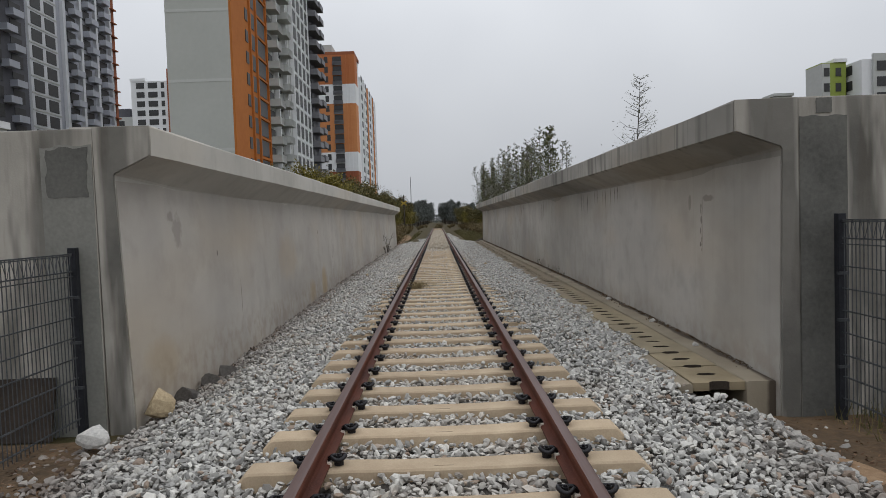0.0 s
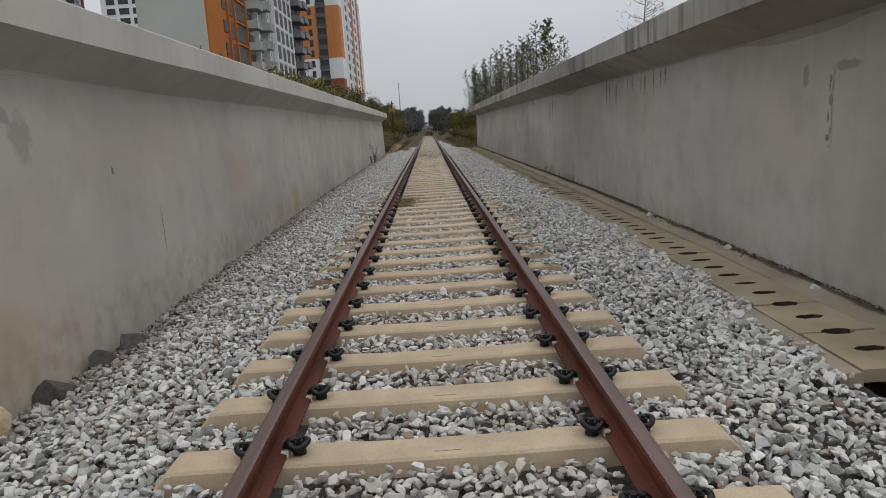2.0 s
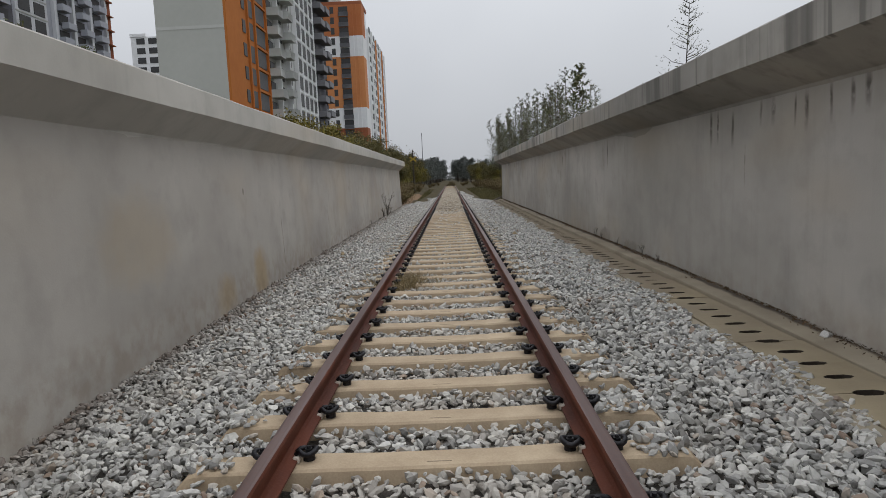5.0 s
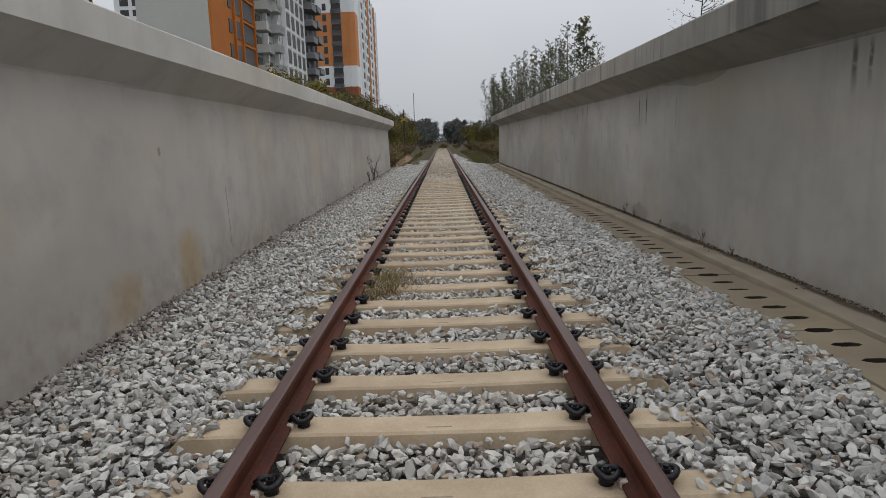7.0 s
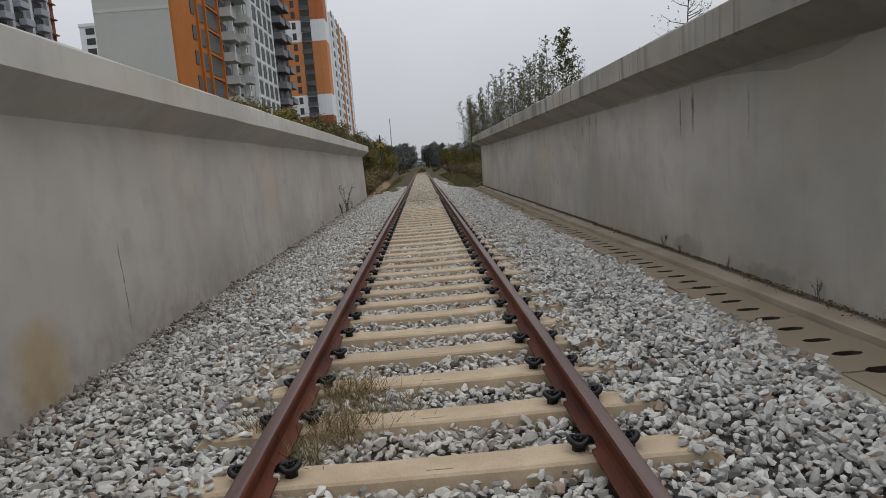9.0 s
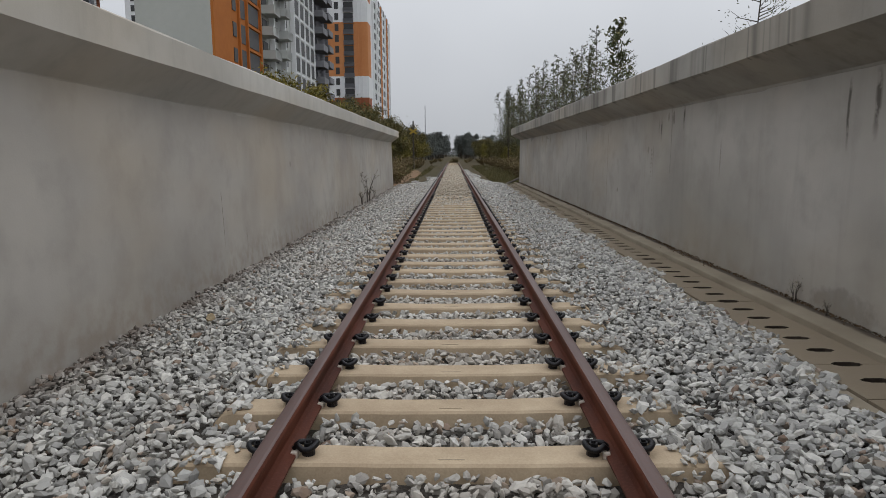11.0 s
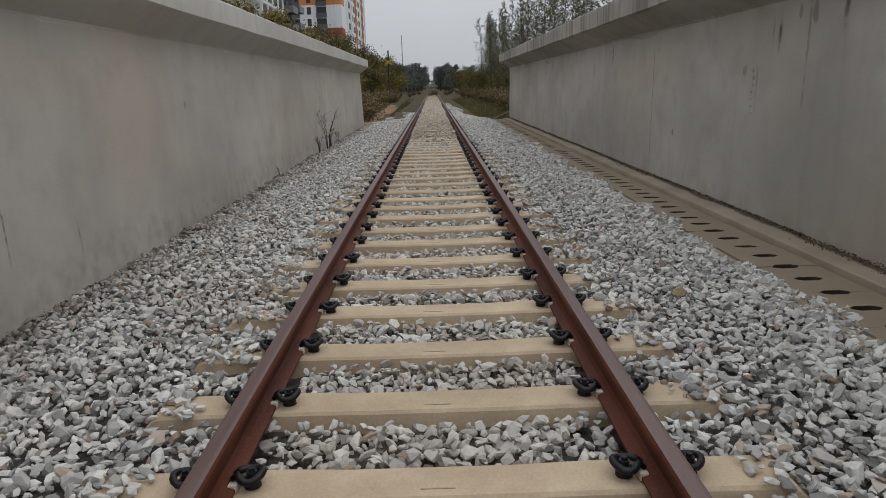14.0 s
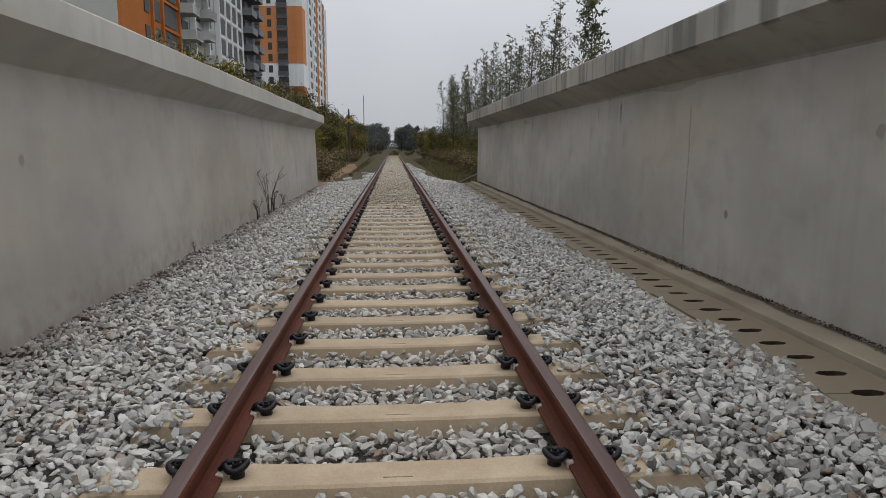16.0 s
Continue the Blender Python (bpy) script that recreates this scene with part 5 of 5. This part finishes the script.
def tower_beside_track():
    """Tall block: blank sage gable, orange corner bay, grey bay with balconies, pale bay, dark balcony bay."""
    x, y0, n = -26.9, 93.4, 21
    h = n * STOREY
    t = thing("apartment_tower", pose(x, y0, -0.3), "tall apartment block, sage gable and orange corner, with balconies", "apartment building")
    part("gable", boxed(-8.9, -0.3, 0.0, 60, 0, h), M_SAGE, t, "blank sage-grey gable")
    for z in (12.2, 21.6, 31.0, 40.3):
        part("gable_band", boxed(-8.9, -0.3, -0.03, 0.0, z, z + 0.4), M_LINE, t)
    bays = (("orange_bay", -0.3, 0.0, 0.0, 18.6, M_ORANGE), ("grey_bay", -0.3, -0.1, 18.6, 37.0, M_GREYR), ("pale_bay", -0.3, 0.5, 37.0, 53.3, M_GREYR), ("dark_bay", -0.3, 0.1, 53.3, 67.0, M_DARKR))
    for name, a, b, ya, yb, mt in bays:
        part(name, boxed(a, b, ya, yb, 0, h), mt, t)
    part("roof", boxed(-9.2, 0.2, 0.0, 67, h, h + 0.8), M_GREYR, t)
    for ya in (8.6, 12.0, 18.2):
        part("pier", boxed(0.0, 0.3, ya, ya + 0.42, 0, h), M_ORANGE, t)
    for ya in (23.6, 30.4, 36.94, 41.0, 45.0, 49.0, 53.0):
        part("pier", boxed(0.0, 0.75, ya, ya + 0.4, 0, h), M_WHITER, t)
    for k in range(1, n):
        z = k * STOREY
        window_at(t, 1.3, 1.7, pose(0.0, 7.3, z + 0.8, 0, 0, EAST))
        window_at(t, 2.3, 2.3, pose(0.0, 10.4, z + 0.4, 0, 0, EAST))
        window_at(t, 4.6, 2.4, pose(0.0, 15.3, z + 0.4, 0, 0, EAST))
        part("floor_band", boxed(0.0, 0.22, 12.42, 18.2, z - 0.15, z + 0.2), M_ORANGE, t)
        window_at(t, 2.6, 2.1, pose(-0.1, 21.5, z + 0.3, 0, 0, EAST))
        window_at(t, 2.6, 2.1, pose(-0.1, 27.5, z + 0.3, 0, 0, EAST))
        window_at(t, 2.4, 2.0, pose(-0.1, 33.6, z + 0.5, 0, 0, EAST))
        balcony_at(t, 3.2, 1.9, M_GREYR, pose(-0.1, 20.6 + (1.0 if k % 2 else 0), z, 0, 0, EAST))
        balcony_at(t, 3.2, 1.9, M_GREYR, pose(-0.1, 28.2 + (0 if k % 2 else 1.2), z + 0.9, 0, 0, EAST))
        part("floor_band", boxed(0.5, 0.64, 37.4, 53.0, z - 0.2, z + 0.15), M_WHITER, t)
        for yw in (39.2, 43.2, 47.2, 51.2):
            window_at(t, 3.1, 2.2, pose(0.5, yw, z + 0.45, 0, 0, EAST))
        for yw, up in ((56.2, 0.0), (62.5, 0.7)):
            balcony_at(t, 4.6, 2.2, M_DARKBAL, pose(0.1, yw, z + up, 0, 0, EAST))
        window_at(t, 2.7, 1.9, pose(0.1, 59.4, z + 0.6, 0, 0, EAST))


tower_beside_track()


def orange_tower():
    x, y0, n = -24.6, 215.0, 18
    h = 54.5
    st = h / n
    t = thing("apartment_tower", pose(x, y0, -0.3), "orange and white apartment block with a pale side", "apartment building")
    part("wall", boxed(-22, 0, 0.0, 12, 0, h - 0.05), M_WHITER, t)
    part("rear_wall", boxed(-22, 0.6, 12.0, 62, 0, h - 4.5), M_WHITER, t)
    for name, a, b, mt in (("front_base", 0, 6, M_BRICK), ("front_band", 6, 8, M_WHITER), ("front_middle", 8, 13, M_PEACH), ("front_band", 13, 15, M_WHITER), ("front_top", 15, 18, M_RUST)):
        part(name, boxed(-22, 0.3, -0.5, 0.0, a * st, b * st), mt, t)
        part("side_" + name, boxed(0.0, 0.3, 0.004, 6, a * st, b * st), mt, t)
        for xr in (-2.6, -1.5):
            part("rib", boxed(xr, xr + 0.25, -0.75, -0.5, a * st, b * st), mt, t)
    part("roof", boxed(-22.3, 0.3, -0.5, 12.3, h, h + 1.0), M_BRICK, t)
    part("roof_house", boxed(-16, -7, 2, 10, h + 1.0, h + 3.8), M_GREYR, t)
    for k in range(1, n):
        z = k * st
        for xw, w in ((-5.2, 2.7), (-8.6, 1.1), (-12.6, 2.7), (-16.2, 1.1)):
            window_at(t, w, 1.9, pose(xw, -0.5, z + 0.6))
            if w > 2:
                balcony_at(t, 2.9, 0.5, M_DARKBAL, pose(xw, -0.5, z - 0.1))
        if k < n - 1:
            for yw in (15, 21.5, 28, 35, 42, 49, 55.5):
                window_at(t, 3.2, 1.8, pose(0.6, yw, z + 0.6, 0, 0, EAST))
    for yw in (18.2, 31.5, 45.5, 52, 60.8):
        part("pier", boxed(0.6, 1.0, yw - 0.6, yw + 0.6, 0, h - 4.5), M_PEACH if yw in (31.5, 52) else M_WHITER, t)


orange_tower()


def left_towers():
    # far block whose long side is seen, with dark and white bays
    x, y0, n = -74.0, 100.0, 24
    h = n * STOREY
    t = thing("apartment_tower", pose(x, y0, -0.3), "tall white and dark apartment block with balconies", "apartment building")
    part("wall", boxed(-12, 0, 0, 60, 0, h), M_BLUEGREY, t)
    part("dark_bay", boxed(0.0, 0.15, 14, 26, 0, h), M_DARKR, t)
    part("white_bay", boxed(0.0, 0.4, 26.5, 36, 0, h), M_PALEGREY, t)
    part("white_bay", boxed(0.0, 0.4, 2, 13.6, 0, h), M_PALEGREY, t)
    part("orange_edge", boxed(-0.5, 0.5, 59.0, 60.2, 0, h), M_BRICK, t)
    for ya in (38, 44.5, 51, 57.5):
        part("pier", boxed(0.0, 0.7, ya, ya + 0.9, 0, h), M_PALEGREY, t)
    for k in range(1, n):
        z = k * STOREY
        for yw, dx in ((5, 0.4), (10, 0.4), (17, 0.15), (23, 0.15), (29, 0.4), (33.5, 0.4), (42, 0.0), (48, 0.0), (55, 0.0)):
            window_at(t, 3.2, 2.2, pose(dx, yw, z + 0.4, 0, 0, EAST))
        for yw in (20 + (k % 2) * 2, 41 + (k % 2) * 1.5, 48 + (k % 2) * 1.2, 55):
            balcony_at(t, 3.0, 1.4, M_BLUEGREY, pose(0.15, yw, z, 0, 0, EAST))
        part("slab_edge", boxed(-0.5, 1.3, 57.9, 60.0, z - 0.12, z + 0.12), M_BRICK, t)
        part("floor_band", boxed(0.4, 0.5, 26.5, 36, z - 0.15, z + 0.1), M_GREYR, t)
    # white block behind
    x, y0, h = -103.0, 234.0, 52.5
    t = thing("apartment_block", pose(x, y0, -0.3), "white apartment block with dark windows", "apartment building")
    part("wall", boxed(0, 22, 0, 14, 0, h), M_WHITER, t)
    part("parapet", boxed(-0.2, 5, -0.2, 14, h, h + 1.0), M_WHITER, t)
    part("brick_side", boxed(12.4, 22, -0.3, 0, 0, h + 4), M_BRICK, t)
    for k in range(7, 17):
        for xw, w in ((3.2, 2.7), (7.4, 3.2), (10.8, 1.1)):
            window_at(t, w, 1.9, pose(xw, 0, k * STOREY + 0.5))
    t = thing("apartment_block", pose(-108.0, 236.0, -0.3), "low pale block with a dark roof house", "apartment building")
    part("wall", boxed(-6, 4.8, 0, 12, 0, 41), M_GREYR, t)
    part("roof_house", boxed(-3, 3, 1, 9, 41, 44), M_DARKR, t)
    for k in range(9, 13):
        window_at(t, 2.7, 1.9, pose(0, 0, k * STOREY + 0.6))
    # low white house corner at the very left
    t = thing("tall_block", pose(-49.5, 70, -0.3), "pale block end with a rounded grey roof", "apartment building")
    part("wall", boxed(-8, 0, 0, 10, 0, 14.0), M_GREYR, t)
    part("roof", boxed(-8.2, 0.3, -0.3, 10.2, 14.0, 14.8), M_WHITER, t)


left_towers()


def right_blocks():
    x, y0 = 79.8, 140.0
    t = thing("apartment_block", pose(x, y0, -0.3), "green and white apartment block behind the wall", "apartment building")
    part("wall", boxed(0, 5.0, 0, 6, 0, 31.2), M_GREEN, t)
    part("grey_edge", boxed(-0.02, 1.6, -0.2, 6, 0, 31.0), M_GREYR, t)
    part("roof", boxed(2.4, 5.1, -0.3, 6.2, 31.2, 31.9), M_WHITER, t)
    for k in range(4, 10):
        window_at(t, 1.1, 1.7, pose(0.9, -0.2, k * STOREY + 0.5))
        window_at(t, 1.1, 1.7, pose(3.4, 0, k * STOREY + 0.5))
    t = thing("apartment_block", pose(x + 5.7, y0 - 4, -0.3), "white apartment block with balconies", "apartment building")
    part("wall", boxed(0, 16, 0, 14, 0, 30.8), M_WHITER, t)
    part("stair_tower", boxed(2, 6, -0.6, 0, 0, 31.8), M_GREYR, t)
    for k in range(4, 10):
        for xw in (4, 8.4, 12.2):
            window_at(t, 2.7, 1.9, pose(xw, -0.6 if xw == 4 else 0, k * STOREY + 0.5))
        window_at(t, 2.0, 1.9, pose(0, 4.0, k * STOREY + 0.5, 0, 0, -90))
        window_at(t, 1.1, 1.7, pose(0, 9.5, k * STOREY + 0.5, 0, 0, -90))
        balcony_at(t, 5.2, 2.2, M_WHITER, pose(10.4, 0, k * STOREY))
    t = thing("low_block", pose(77.0, 150, -0.3), "low grey flat-roofed block behind the wall", "building")
    part("wall", boxed(-2, 2, 0, 5, 0, 26.4), M_GREYR, t)
    part("roof", boxed(-2.2, 2.2, -0.3, 5.2, 26.4, 27.0), M_GREYR, t)


right_blocks()
